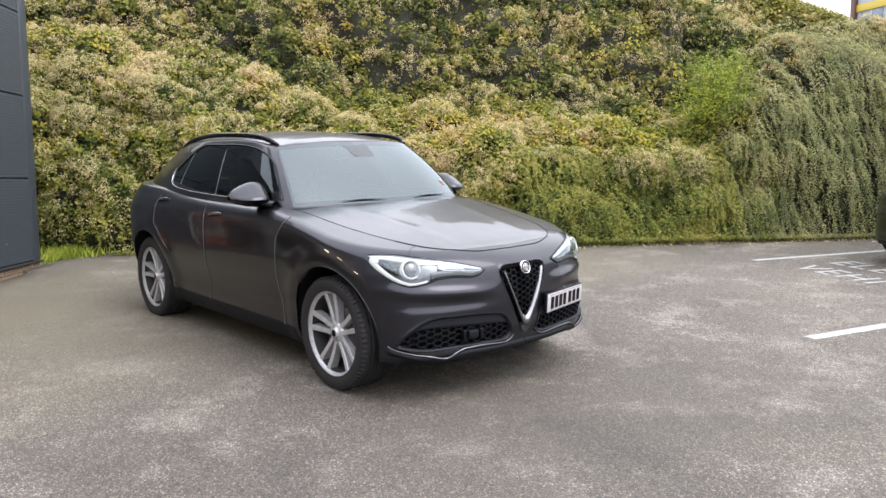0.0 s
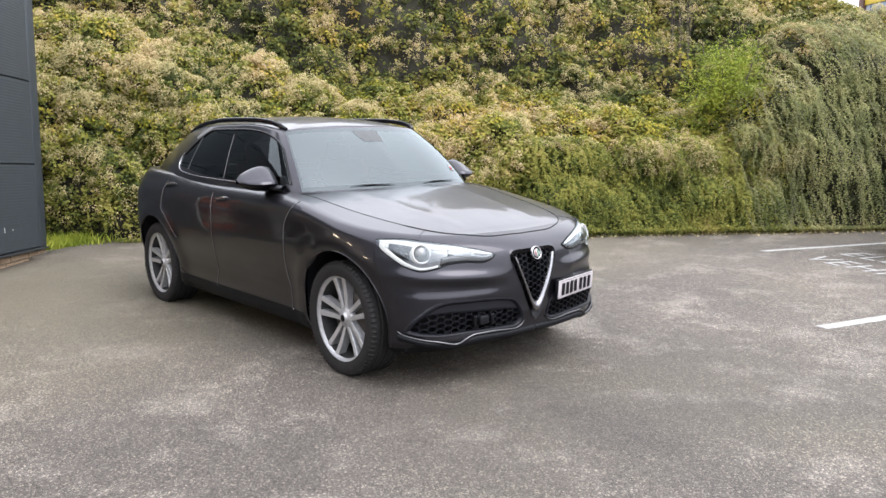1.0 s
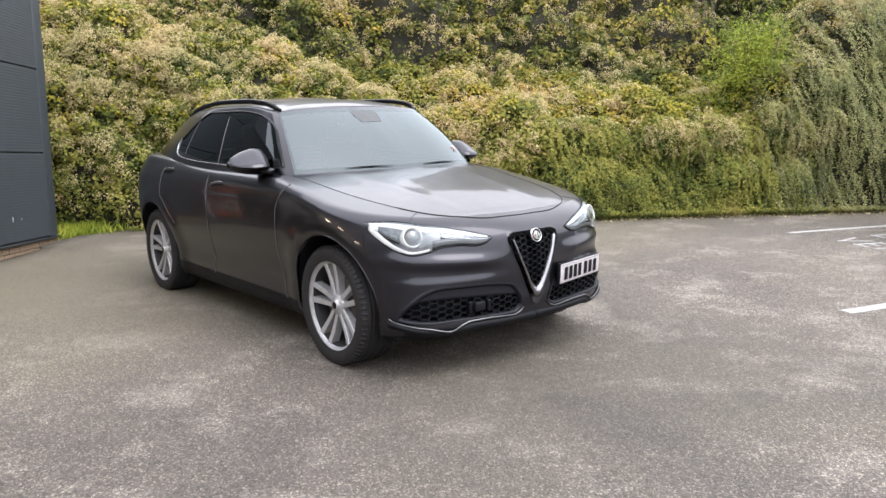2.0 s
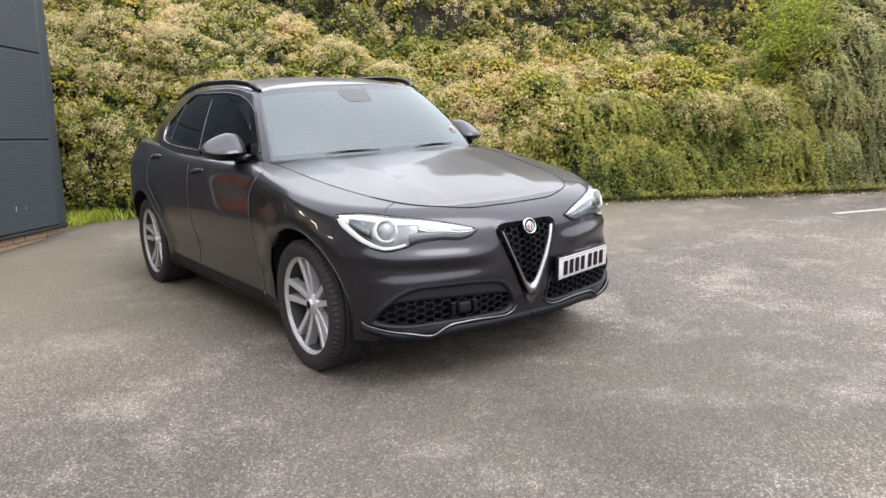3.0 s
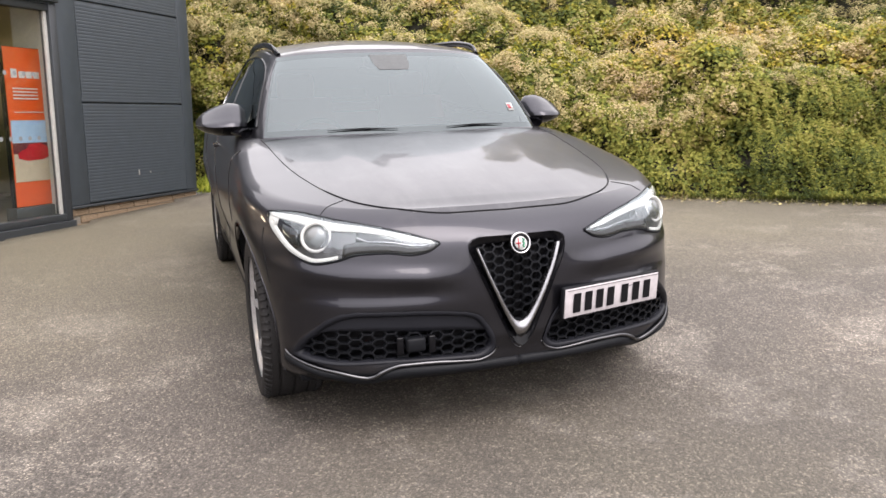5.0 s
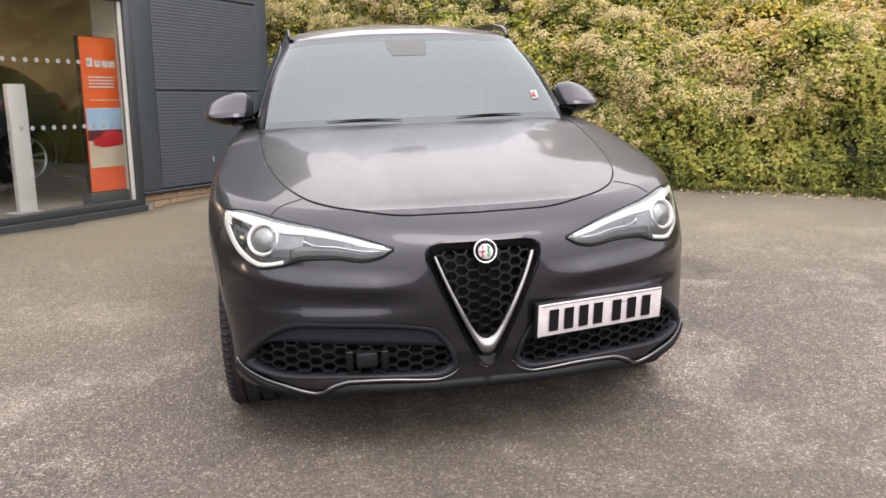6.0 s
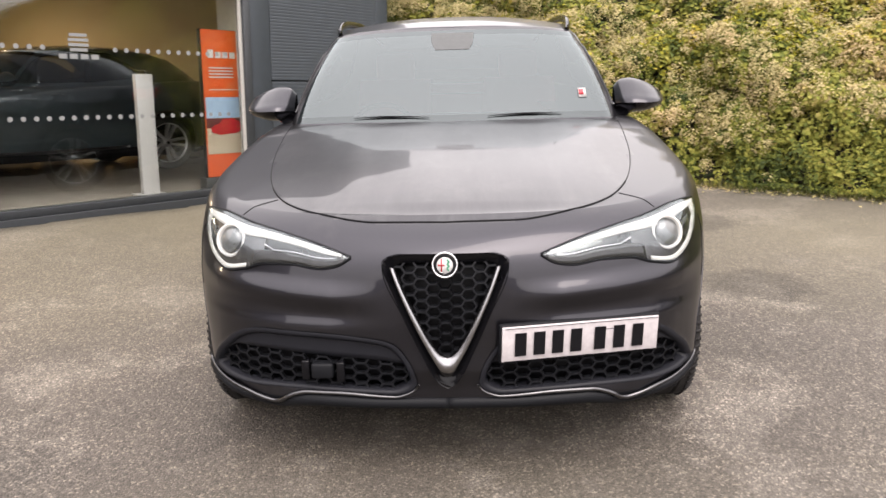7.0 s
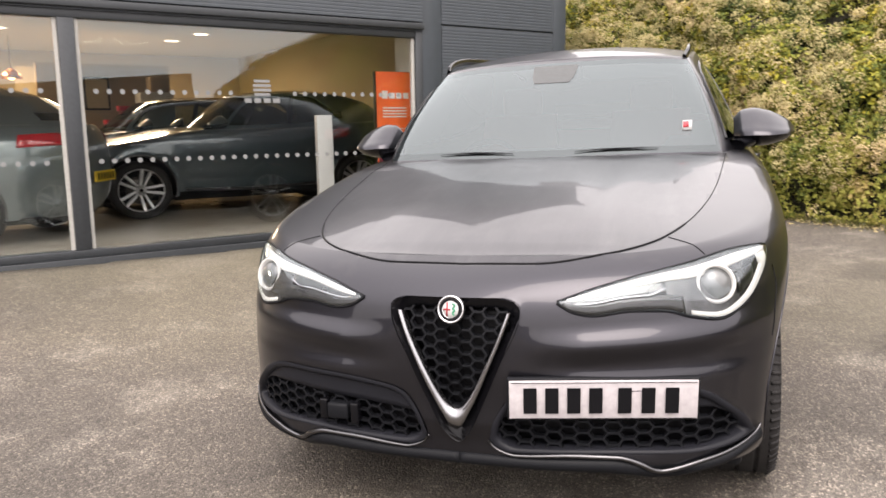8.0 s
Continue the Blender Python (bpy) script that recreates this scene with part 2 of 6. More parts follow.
M_PLATE = simple("white_plate", (0.37, 0.345, 0.355), 0.4)
M_PLATE_Y = simple("yellow_plate", (0.45, 0.312, 0.012), 0.4)
M_INK = simple("black_ink", (0.005, 0.005, 0.006), 0.45, spec=0.1)
M_RED = simple("red_enamel", (0.3, 0.009, 0.018), 0.3)
M_GREEN = simple("green_enamel", (0.012, 0.168, 0.084), 0.3)
M_WHITE = simple("white_enamel", (0.36, 0.36, 0.355), 0.35)
SHOWROOM_WATTS = 72
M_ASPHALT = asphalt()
M_LINE = simple("worn_white_road_paint", (0.25, 0.247, 0.234), 0.75, 0, 0, 0.5, 22, 0.4)

# ---- mesh tools ----


def part(name, bm, mat, parent=None, label="", smooth=True):
    """Links a bmesh as one mesh object, under a thing if one is given."""
    me = bpy.data.meshes.new(name)
    bm.to_mesh(me)
    bm.free()
    return mesh_part(name, me, mat, parent, label, smooth)


def mesh_part(name, me, mat, parent=None, label="", smooth=True):
    me.materials.append(mat)
    if smooth:
        me.shade_smooth()
    ob = new(name, me)
    if parent is not None:
        ob.parent = parent
    if label:
        tagged(ob, label)
    return ob


def thing(name, label, category, m=None, group="", kind=""):
    ob = new(name)
    ob.empty_display_size = 0.2
    if m is not None:
        ob.matrix_world = m
    return tagged(ob, label, category, group, kind)


def spline(table, q):
    """Smooth curve through (key, value) rows."""
    xs = np.array([a for a, _ in table], float)
    ys = np.array([b for _, b in table], float)
    q = np.clip(np.asarray(q, float), xs[0], xs[-1])
    s = np.diff(ys) / np.diff(xs)
    m = np.empty_like(ys)
    m[0], m[-1] = s[0], s[-1]
    m[1:-1] = np.where(s[:-1] * s[1:] <= 0, 0, 2 * s[:-1] * s[1:] / np.where(s[:-1] + s[1:] == 0, 1, s[:-1] + s[1:]))
    i = np.clip(np.searchsorted(xs, q) - 1, 0, len(xs) - 2)
    h = xs[i + 1] - xs[i]
    t = (q - xs[i]) / h
    return (ys[i] * (1 + 2 * t) * (1 - t) ** 2 + h * m[i] * t * (1 - t) ** 2 + ys[i + 1] * t * t * (3 - 2 * t) + h * m[i + 1] * t * t * (t - 1))


def curve_pts(ctrl, n):
    """n points along a smooth curve through the control points."""
    c = np.array(ctrl, float)
    d = np.r_[0, np.cumsum(np.linalg.norm(np.diff(c, axis=0), axis=1))]
    q = np.linspace(0, d[-1], n)
    return np.stack([spline(list(zip(d, c[:, k])), q) for k in range(c.shape[1])], 1)


def quads(bm, grid, closed_u=False, closed_v=False):
    """Faces over a grid of points; returns the rows of vertices."""
    vs = [[bm.verts.new(p) for p in row] for row in grid]
    nu, nv = len(vs), len(vs[0])
    for i in range(nu if closed_u else nu - 1):
        for j in range(nv if closed_v else nv - 1):
            a, b, c, d = vs[i][j], vs[(i + 1) % nu][j], vs[(i + 1) % nu][(j + 1) % nv], vs[i][(j + 1) % nv]
            try:
                bm.faces.new((a, b, c, d))
            except ValueError:
                pass
    return vs


def tube(bm, pts, r, segs=8, closed=False, flat=1.0):
    """A round bar along points; r may be one radius or one for each point."""
    P = [Vector(p) for p in pts]
    n = len(P)
    rs = [r] * n if isinstance(r, (int, float)) else list(r)
    rows = []
    up = Vector((0, 0, 1))
    for i, p in enumerate(P):
        a = P[(i - 1) % n] if closed or i else p
        b = P[(i + 1) % n] if closed or i < n - 1 else p
        t = (b - a).normalized()
        s = t.cross(up)
        if s.length < 0.05:
            s = t.cross(Vector((0, 1, 0)))
        s.normalize()
        u = s.cross(t)
        rows.append([p + rs[i] * (math.cos(k * 2 * math.pi / segs) * s + flat * math.sin(k * 2 * math.pi / segs) * u) for k in range(segs)])
    vs = quads(bm, rows, closed_u=closed, closed_v=True)
    if not closed:
        bm.faces.new(vs[0][::-1])
        bm.faces.new(vs[-1])
    return bm


def box(bm, lo, hi, bevel=0.0, m=None):
    """A box between two corners, with rounded edges."""
    lo, hi = Vector(lo), Vector(hi)
    r = bmesh.ops.create_cube(bm, size=1.0)
    bmesh.ops.scale(bm, vec=hi - lo, verts=r["verts"])
    bmesh.ops.translate(bm, vec=(lo + hi) / 2, verts=r["verts"])
    vs = r["verts"]
    if bevel:
        es = list({e for v in vs for e in v.link_edges})
        out = bmesh.ops.bevel(bm, geom=es, offset=bevel, segments=2, profile=0.5, affect="EDGES")
        vs = list({v for f in out["faces"] for v in f.verts} | {v for v in vs if v.is_valid})
    if m is not None:
        bmesh.ops.transform(bm, matrix=m, verts=vs)
    return vs


def lathe(bm, profile, segs=64, axis="x"):
    """Turns (radius, along) points round an axis."""
    rows = []
    for k in range(segs):
        a = 2 * math.pi * k / segs
        ca, sa = math.cos(a), math.sin(a)
        rows.append([(h, r * ca, r * sa) if axis == "x" else (r * ca, r * sa, h) for r, h in profile])
    quads(bm, rows, closed_u=True)
    return bm


def slab(bm, grid, depth):
    """A curved plate: a grid of points given depth along a vector, with its rim closed."""
    depth = Vector(depth)
    a = quads(bm, grid)
    b = [[bm.verts.new(v.co + depth) for v in row] for row in a]
    nu, nv = len(a), len(a[0])
    for i in range(nu - 1):
        for j in range(nv - 1):
            bm.faces.new((b[i][j], b[i][j + 1], b[i + 1][j + 1], b[i + 1][j]))
    rim = [(i, 0) for i in range(nu)] + [(nu - 1, j) for j in range(1, nv)] + [(i, nv - 1) for i in range(nu - 2, -1, -1)] + [(0, j) for j in range(nv - 2, 0, -1)]
    for (i, j), (k, l) in zip(rim, rim[1:] + rim[:1]):
        try:
            bm.faces.new((a[i][j], b[i][j], b[k][l], a[k][l]))
        except ValueError:
            pass
    bmesh.ops.recalc_face_normals(bm, faces=bm.faces)
    return bm


def inside(poly, pts):
    """Which 2D points lie in the polygon."""
    poly, pts = np.asarray(poly), np.asarray(pts)
    ok = np.zeros(len(pts), bool)
    for (x1, y1), (x2, y2) in zip(poly, np.roll(poly, -1, 0)):
        cross = ((y1 > pts[:, 1]) != (y2 > pts[:, 1]))
        with np.errstate(divide="ignore", invalid="ignore"):
            ok ^= cross & (pts[:, 0] < (x2 - x1) * (pts[:, 1] - y1) / (y2 - y1) + x1)
    return ok


def nearest_on(poly, p):
    a = np.asarray(poly)
    b = np.roll(a, -1, 0)
    d = b - a
    t = np.clip(((p - a) * d).sum(1) / np.maximum((d * d).sum(1), 1e-12), 0, 1)
    q = a + t[:, None] * d
    return q[np.argmin(((q - p) ** 2).sum(1))]


# ---- the car's shape (x to its left, y to its tail, z up; front axle at the origin) ----
NOSE = [(.20, -.60), (.23, -.68), (.26, -.735), (.29, -.755), (.35, -.745), (.45, -.742), (.55, -.745), (.65, -.74), (.74, -.725), (.80, -.695), (.84, -.66), (.87, -.625), (.92, -.55)]
NOSE_W = [(.20, .86), (.28, .92), (.40, .925), (.80, .93), (.95, .92)]
SIDE_W = [(.20, .84), (.26, .872), (.33, .882), (.42, .890), (.52, .910), (.65, .932), (.78, .942), (.90, .938), (.98, .925), (1.04, .90), (1.10, .865), (1.20, .83)]
TAIL = [(.20, 3.62), (.30, 3.74), (.45, 3.83), (.65, 3.86), (.90, 3.84), (1.05, 3.80), (1.2, 3.70)]
SHOULDER = [(-.70, .868), (-.60, .872), (-.40, .892), (-.20, .915), (0, .945), (.25, .99), (.5, 1.035), (.8, 1.064), (1.2, 1.074), (1.7, 1.082), (2.2, 1.105), (2.7, 1.14), (3.2, 1.16), (3.9, 1.16)]
BONNET = [(-.66, .862), (-.605, .868), (-.5, .897), (-.4, .922), (-.2, .965), (0, 1.0), (.25, 1.045), (.5, 1.09), (.7, 1.108), (1.2, 1.09), (3.0, 1.12), (3.9, 1.16)]


def corner_power(z):
    return np.interp(z, [.2, .4, .8, 1], [5.5, 5.5, 4.0, 4.0])


def front_y(x, z):
    """The nose's surface."""
    n = corner_power(z)
    q = np.clip(1 - (np.abs(x) / spline(NOSE_W, z)) ** 2.6, 0, 1)
    return .3 - (.3 - spline(NOSE, z)) * q ** (1 / n) - nose_bump(x, z)


def nose_bump(x, z):
    """How far the nose stands forward: round the grille, and on two ledges under the lamp and over the intake."""
    ax = np.abs(x)
    wide = np.clip((ax - .17) / .2, 0, 1) ** 1.5 * np.clip((.90 - ax) / .12, 0, 1)
    top = .692 + .05 * np.clip(ax - .35, 0, .5)
    t = (top - z) / .055
    shelf = np.where(t < 1, np.clip(t, 0, 1) ** 2 * (3 - 2 * np.clip(t, 0, 1)), np.clip(1 - (t - 1) / 1.1, 0, 1) ** 2 * (1 + 2 * np.clip((t - 1) / 1.1, 0, 1)))
    q = np.clip((.575 - z) / .04, 0, 1)
    brow = q * q * (3 - 2 * q) * np.clip((z - .30) / .1, 0, 1)
    return wide * (.018 * shelf + .009 * brow) + .03 * np.exp(-(x / .25) ** 2) * np.clip((z - .3) / .1, 0, 1) * np.clip((.86 - z) / .08, 0, 1)


def circle(cy, cz, r, n=96):
    return np.array([(cy + r * math.cos(2 * math.pi * k / n), cz + r * math.sin(2 * math.pi * k / n)) for k in range(n)])


FOG = [(.832, .345), (.80, .406), (.762, .445), (.72, .482), (.66, .512), (.60, .522), (.42, .520), (.22, .502), (.17, .488), (.145, .465), (.106, .395), (.098, .355), (.115, .332), (.16, .316), (.36, .322), (.47, .324), (.56, .322), (.67, .318), (.76, .325)]
SHIELD = [(0, .774), (.14, .773), (.175, .766), (.197, .748), (.196, .725), (.137, .583), (.08, .455), (.045, .382), (.02, .348), (0, .337)]
SHIELD_RING = SHIELD + [(-x, z) for x, z in SHIELD[-2:0:-1]]
ARCH_F, ARCH_R = circle(-.015, .355, .415), circle(2.818, .355, .415)


def body_grid():
    """Points of half the body shell: rows round the plan, levels from sill to bonnet centre."""
    na, ns, nr, nl, nd = 150, 150, 30, 62, 26
    rows = []
    per = [("f", a) for a in np.linspace(0, math.pi / 2, na)] + [("s", s) for s in np.linspace(.3, 3.0, ns)[1:]] + [("r", a) for a in np.linspace(0, math.pi / 2, nr)[1:]]
    for kind, s in per:
        zs = .9
        for _ in range(6):
            if kind == "f":
                y = .3 - (.3 - float(spline(NOSE, min(zs, .92)))) * max(0, math.cos(s)) ** (2 / 4.0)
            elif kind == "s":
                y = s
            else:
                y = 3.0 + (float(spline(TAIL, zs)) - 3.0) * math.sin(s) ** (2 / 2.3)
            zs = float(spline(SHOULDER, y))
        f = np.linspace(0, 1, nl)
        z = .2 + (zs - .2) * f
        sw = spline(SIDE_W, z)
        # the last few levels roll over into the deck
        roll = np.clip((z - (zs - .055)) / .055, 0, 1)
        if kind == "f":
            w = spline(NOSE_W, z) * math.cos(s) + sw * (1 - math.cos(s))
            x = w * np.maximum(0, math.sin(s)) ** (2 / 2.6)
            y = .3 - (.3 - spline(NOSE, np.minimum(z, .92))) * np.maximum(0, math.cos(s)) ** (2 / corner_power(z)) - nose_bump(x, z)
            x = x - .028 * roll ** 2 * math.sin(s)
            y = y + .02 * roll ** 2 * math.cos(s)
        elif kind == "s":
            x = sw - .028 * roll ** 2
            y = np.full(nl, s)
        else:
            x = sw * math.cos(s) ** (2 / 1.95) - .028 * roll ** 2 * math.cos(s)
            y = 3.0 + (spline(TAIL, z) - 3.0) * math.sin(s) ** (2 / 2.3)
        # flares over the wheels
        for cy in (0, 2.818):
            d = np.hypot(y - cy, z - .36)
            x = x + np.where(x > .6, .016 * np.exp(-((d - .45) / .09) ** 2), 0)
        # a hollow low on the doors
        x = x - np.where((y > .4) & (y < 2.4), .012 * np.exp(-((z - .46) / .07) ** 2) * np.sin(np.clip((y - .4) / 2.0, 0, 1) * math.pi) ** .5, 0)
        side = np.stack([x, y, z], 1)
        xe, ye, ze = side[-1]
        r = np.linspace(1, 0, nd + 1)[1:]
        zc = float(spline(BONNET, ye))
        crown = zc + (ze - zc) * r ** 2.2
        # two soft ribs on the bonnet, running to the grille
        if ye < .7:
            xr = .30 + .16 * np.clip((ye + .65) / 1.2, 0, 1)
            crown = crown + .003 * np.exp(-((xe * r - xr) / .05) ** 2) * np.clip((ye + .6) / .3, 0, 1)
        deck = np.stack([xe * r, np.full(nd, ye), crown], 1)
        rows.append(np.vstack([side, deck]))
    return np.array(rows)


def bilateral(grid):
    """Vertices and quads of the half grid and its mirror image."""
    nu, nv, _ = grid.shape
    vr = grid.reshape(-1, 3)
    idx = np.arange(nu * nv).reshape(nu, nv)
    a = np.stack([idx[:-1, :-1], idx[1:, :-1], idx[1:, 1:], idx[:-1, 1:]], -1).reshape(-1, 4)
    vl = vr * np.array([-1, 1, 1])
    verts = np.vstack([vr, vl])
    faces = np.vstack([a, a[:, ::-1] + nu * nv])
    # weld the middle
    key = np.round(verts * 5000).astype(int)
    _, first, inv = np.unique(key, axis=0, return_index=True, return_inverse=True)
    return verts[first], inv.reshape(-1)[faces]


def carve(verts, faces, poly, axes, where):
    """Cuts an opening: what lies in the polygon goes, and its rim is drawn on to the outline."""
    sel = where(verts)
    ins = np.zeros(len(verts), bool)
    cand = np.where(sel)[0]
    ins[cand] = inside(poly, verts[cand][:, axes])
    allin = ins[faces].all(1)
    keep = faces[~allin]
    for i in np.unique(keep[ins[keep]]):
        verts[i, axes] = nearest_on(poly, verts[i, axes])
    return verts, keep


def panel_mesh(name, verts, faces, normals):
    used, inv = np.unique(faces, return_inverse=True)
    inv = inv.reshape(faces.shape)
    polys = []
    for f in inv.tolist():
        g = list(dict.fromkeys(f))
        if len(g) > 2:
            polys.append(g)
    me = bpy.data.meshes.new(name)
    me.from_pydata(verts[used].tolist(), [], polys)
    me.shade_smooth()
    me.normals_split_custom_set_from_vertices(normals[used].tolist())
    return me


def vert_normals(verts, faces):
    a, b, c, d = (verts[faces[:, k]] for k in range(4))
    fn = np.cross(c - a, d - b)
    n = np.zeros_like(verts)
    for k in range(4):
        np.add.at(n, faces[:, k], fn)
    return n / np.maximum(np.linalg.norm(n, axis=1, keepdims=True), 1e-12)


class Surface:
    """A shell that points are laid on."""

    def __init__(self, verts, faces):
        self.tree = BVHTree.FromPolygons(verts.tolist(), [list(dict.fromkeys(f)) for f in faces.tolist() if len(set(f)) > 2])

    def at(self, start, way, off=0.0):
        p, n, _, _ = self.tree.ray_cast(Vector(start), Vector(way), 6.0)
        if p is None:
            p, n, _, _ = self.tree.find_nearest(Vector(start))
        if n.dot(Vector(way)) > 0:
            n = -n
        return p + n * off

    def front(self, x, z, off=0.0):
        p = Vector((x, float(front_y(x, z)), z))
        e = .004
        n = Vector((float(front_y(x + e, z) - front_y(x - e, z)) / (2 * e), -1, float(front_y(x, z + e) - front_y(x, z - e)) / (2 * e))).normalized()
        return p + n * off

    def side(self, s, y, z, off=0.0):
        return self.at((s * 3, y, z), (-s, 0, 0), off)

    def top(self, x, y, off=0.0):
        return self.at((x, y, 4), (0, 0, -1), off)


# cabin rings: foot on the body and edge of the roof
FOOT = [(0, .44, 1.075), (.40, .49, 1.075), (.62, .568, 1.07), (.735, .635, 1.065), (.80, .78, 1.062), (.845, 1.1, 1.06), (.858, 1.5, 1.07), (.858, 2.0, 1.085), (.838, 2.5, 1.12), (.775, 2.94, 1.15), (.665, 3.30, 1.16), (.4, 3.56, 1.16), (0, 3.62, 1.16)]
EAVE = [(0, 1.04, 1.512), (.30, 1.052, 1.509), (.50, 1.078, 1.498), (.585, 1.115, 1.488), (.612, 1.22, 1.497), (.622, 1.42, 1.522), (.625, 1.7, 1.535), (.618, 2.05, 1.535), (.60, 2.45, 1.52), (.562, 2.78, 1.485), (.50, 3.02, 1.445), (.3, 3.18, 1.44), (0, 3.22, 1.445)]
ROOF = [(1.0, 1.506), (1.2, 1.552), (1.5, 1.583), (1.9, 1.602), (2.3, 1.598), (2.7, 1.572), (3.0, 1.51), (3.23, 1.445)]
SEG = [14, 8, 5, 6, 12, 16, 18, 18, 14, 14, 10, 12]


def ring(ctrl):
    """Points along a ring, with a set number between each two controls."""
    c = np.array(ctrl, float)
    k = np.arange(len(c))
    q = np.r_[0, np.cumsum(SEG)]
    u = np.concatenate([np.linspace(k[i], k[i + 1], SEG[i], endpoint=False) for i in range(len(SEG))] + [[k[-1]]])
    return np.stack([spline(list(zip(k, c[:, d])), u) for d in range(3)], 1), u


def cabin_point(foot, eave, t):
    """Between foot and eave, bowed outwards."""
    p = foot + (eave - foot) * t
    mid = np.array([0, 2.0, 0])
    way = np.array([p[0], p[1] - mid[1], 0.0])
    way = way / max(np.linalg.norm(way), 1e-6)
    bow = .055 if foot[1] < .75 else .032
    return p + (way + np.array([0, 0, .35])) * bow * 4 * t * (1 - t) * .5


def car_shell(paint_mat, parent, fascia=True, screen_mat=None, rear_mat=None, lip_mat=None, side_mat=None, cab_back=0.0):
    """Body panels, cabin and glass of the estate car, as parts. Returns the surfaces for trim."""
    verts, faces = bilateral(body_grid())
    whole = Surface(verts, faces)
    if fascia:
        for s in (1, -1):
            verts, faces = carve(verts, faces, [(s * x, z) for x, z in FOG], [0, 2], lambda v: v[:, 1] < -.1)
        verts, faces = carve(verts, faces, SHIELD_RING, [0, 2], lambda v: v[:, 1] < -.3)
    for arch in (ARCH_F, ARCH_R):
        for s in (1, -1):
            verts, faces = carve(verts, faces, arch, [1, 2], lambda v: v[:, 0] * s > .5)
    normals = vert_normals(verts, faces)
    c = verts[faces].mean(1)
    x, y, z = np.abs(c[:, 0]), c[:, 1], c[:, 2]
    deck = z > np.array([spline(SHOULDER, q) for q in y]) - .06
    edge = spline([(-.642, .0), (-.637, .12), (-.630, .22), (-.575, .40), (-.445, .56), (-.21, .66), (.1, .72), (.35, .745), (.7, .765)], y)
    hood = (y > -.642) & (y < .7) & (x < edge) & deck
    lower = z < np.where((y < -.15) & (x < .78), .285, np.where((y > .42) & (y < 2.4), .315, .25))
    kinds = {
        "bonnet": hood & ~lower,
        "sill_skirt": lower,
        "front_bumper": ~hood & ~lower & (y < -.25) & (z < .80),
        "wing": ~hood & ~lower & (y < .56) & ~((y < -.25) & (z < .80)),
        "front_door": ~lower & (y >= .56) & (y < 1.66),
        "rear_door": ~lower & (y >= 1.66) & (y < 2.62),
        "rear_body": ~lower & (y >= 2.62),
    }
    left = c[:, 0] > 0
    for name, sel in kinds.items():
        mat = M_BLACK if name == "sill_skirt" else (M_BONNET if name == "bonnet" and fascia else paint_mat)
        both = name in ("wing", "front_door", "rear_door")
        for sd in ((True, False) if both else (None,)):
            pick = sel if sd is None else sel & (left == sd)
            if name == "front_door" or name == "rear_door":
                pick = pick & ((x > .5))
            if pick.any():
                me = panel_mesh(name, verts, faces[pick], normals)
                mesh_part(name, me, mat, parent, "", False)
    # cabin
    foot, u = ring(FOOT)
    eave, _ = ring(EAVE)
    roof_y = eave[:, 1].copy()
    for edge_pts in (foot, eave):
        edge_pts[:, 1] += cab_back * np.clip((3.4 - edge_pts[:, 1]) / 2.6, 0, 1)
    n = len(foot)
    screen = (u <= 3.2)
    tb = np.where(screen, .02, .13)
    tt = np.where(screen, .965, .905)
    lead = (u > 3.2) & (u < 5.4)
    tt = np.where(lead, spline([(3.0, .50), (3.62, .62), (3.85, .75), (4.2, .83), (4.7, .885), (5.4, .905)], np.clip(u, 3.0, 5.4)), tt)
    back = np.clip((foot[:, 1] - 1.9) / .75, 0, 1)
    drop = np.clip((foot[:, 1] - 2.1) / .42, 0, 1)
    tt = np.where(u > 6.9, .905 - .50 * drop ** 2.0, tt)
    tb = np.where((u > 3.3) & (u < 9), .12 + .08 * back, tb)
    nb, nw, ne, nrf = 3, 16, 3, 14
    rows = []
    for i in range(n):
        ts = np.r_[np.linspace(0, tb[i], nb, endpoint=False), np.linspace(tb[i], tt[i], nw, endpoint=False), np.linspace(tt[i], 1, ne + 1)]
        col = [cabin_point(foot[i], eave[i], t) for t in ts]
        zc = float(spline(ROOF, roof_y[i]))
        for r in np.linspace(1, 0, nrf + 1)[1:]:
            col.append(np.array([eave[i][0] * r, eave[i][1], zc + (eave[i][2] - zc) * r ** 2.3]))
        rows.append(col)
    grid = np.array(rows)
    cv, cf = bilateral(grid)
    cab = Surface(cv, cf)
    cn = vert_normals(cv, cf)
    # which cells are glass
    nv = grid.shape[1]
    cell_i = np.repeat(np.arange(n - 1), nv - 1)
    cell_j = np.tile(np.arange(nv - 1), n - 1)
    ui = (u[cell_i] + u[cell_i + 1]) / 2
    band = (cell_j >= nb) & (cell_j < nb + nw)
    zones = np.zeros(len(cell_i), int)
    zones[band & (ui < 3.2)] = 1
    zones[band & (ui < 3.2) & ((cell_j == nb) | (cell_j == nb + nw - 1) | (ui > 3.03))] = 6
    zones[band & (ui > 3.62) & (ui < 6.16)] = 2
    zones[band & (ui > 6.32) & (ui < 7.60)] = 3
    zones[band & (ui > 7.64) & (ui < 8.05)] = 5
    zones[band & (ui > 10.7)] = 4
    zones = np.tile(zones, 2)
    cx = cv[cf].mean(1)[:, 0]
    roof = np.tile(cell_j >= nb + nw + ne, 2)
    post = np.tile(band & (ui > 6.0) & (ui < 8.05), 2) & (zones == 0)
    mesh_part("cabin_frame", panel_mesh("cabin_frame", cv, cf[(zones == 0) & ~roof & ~post], cn), paint_mat, parent, "", False)
    fore = np.tile(ui < 7, 2)
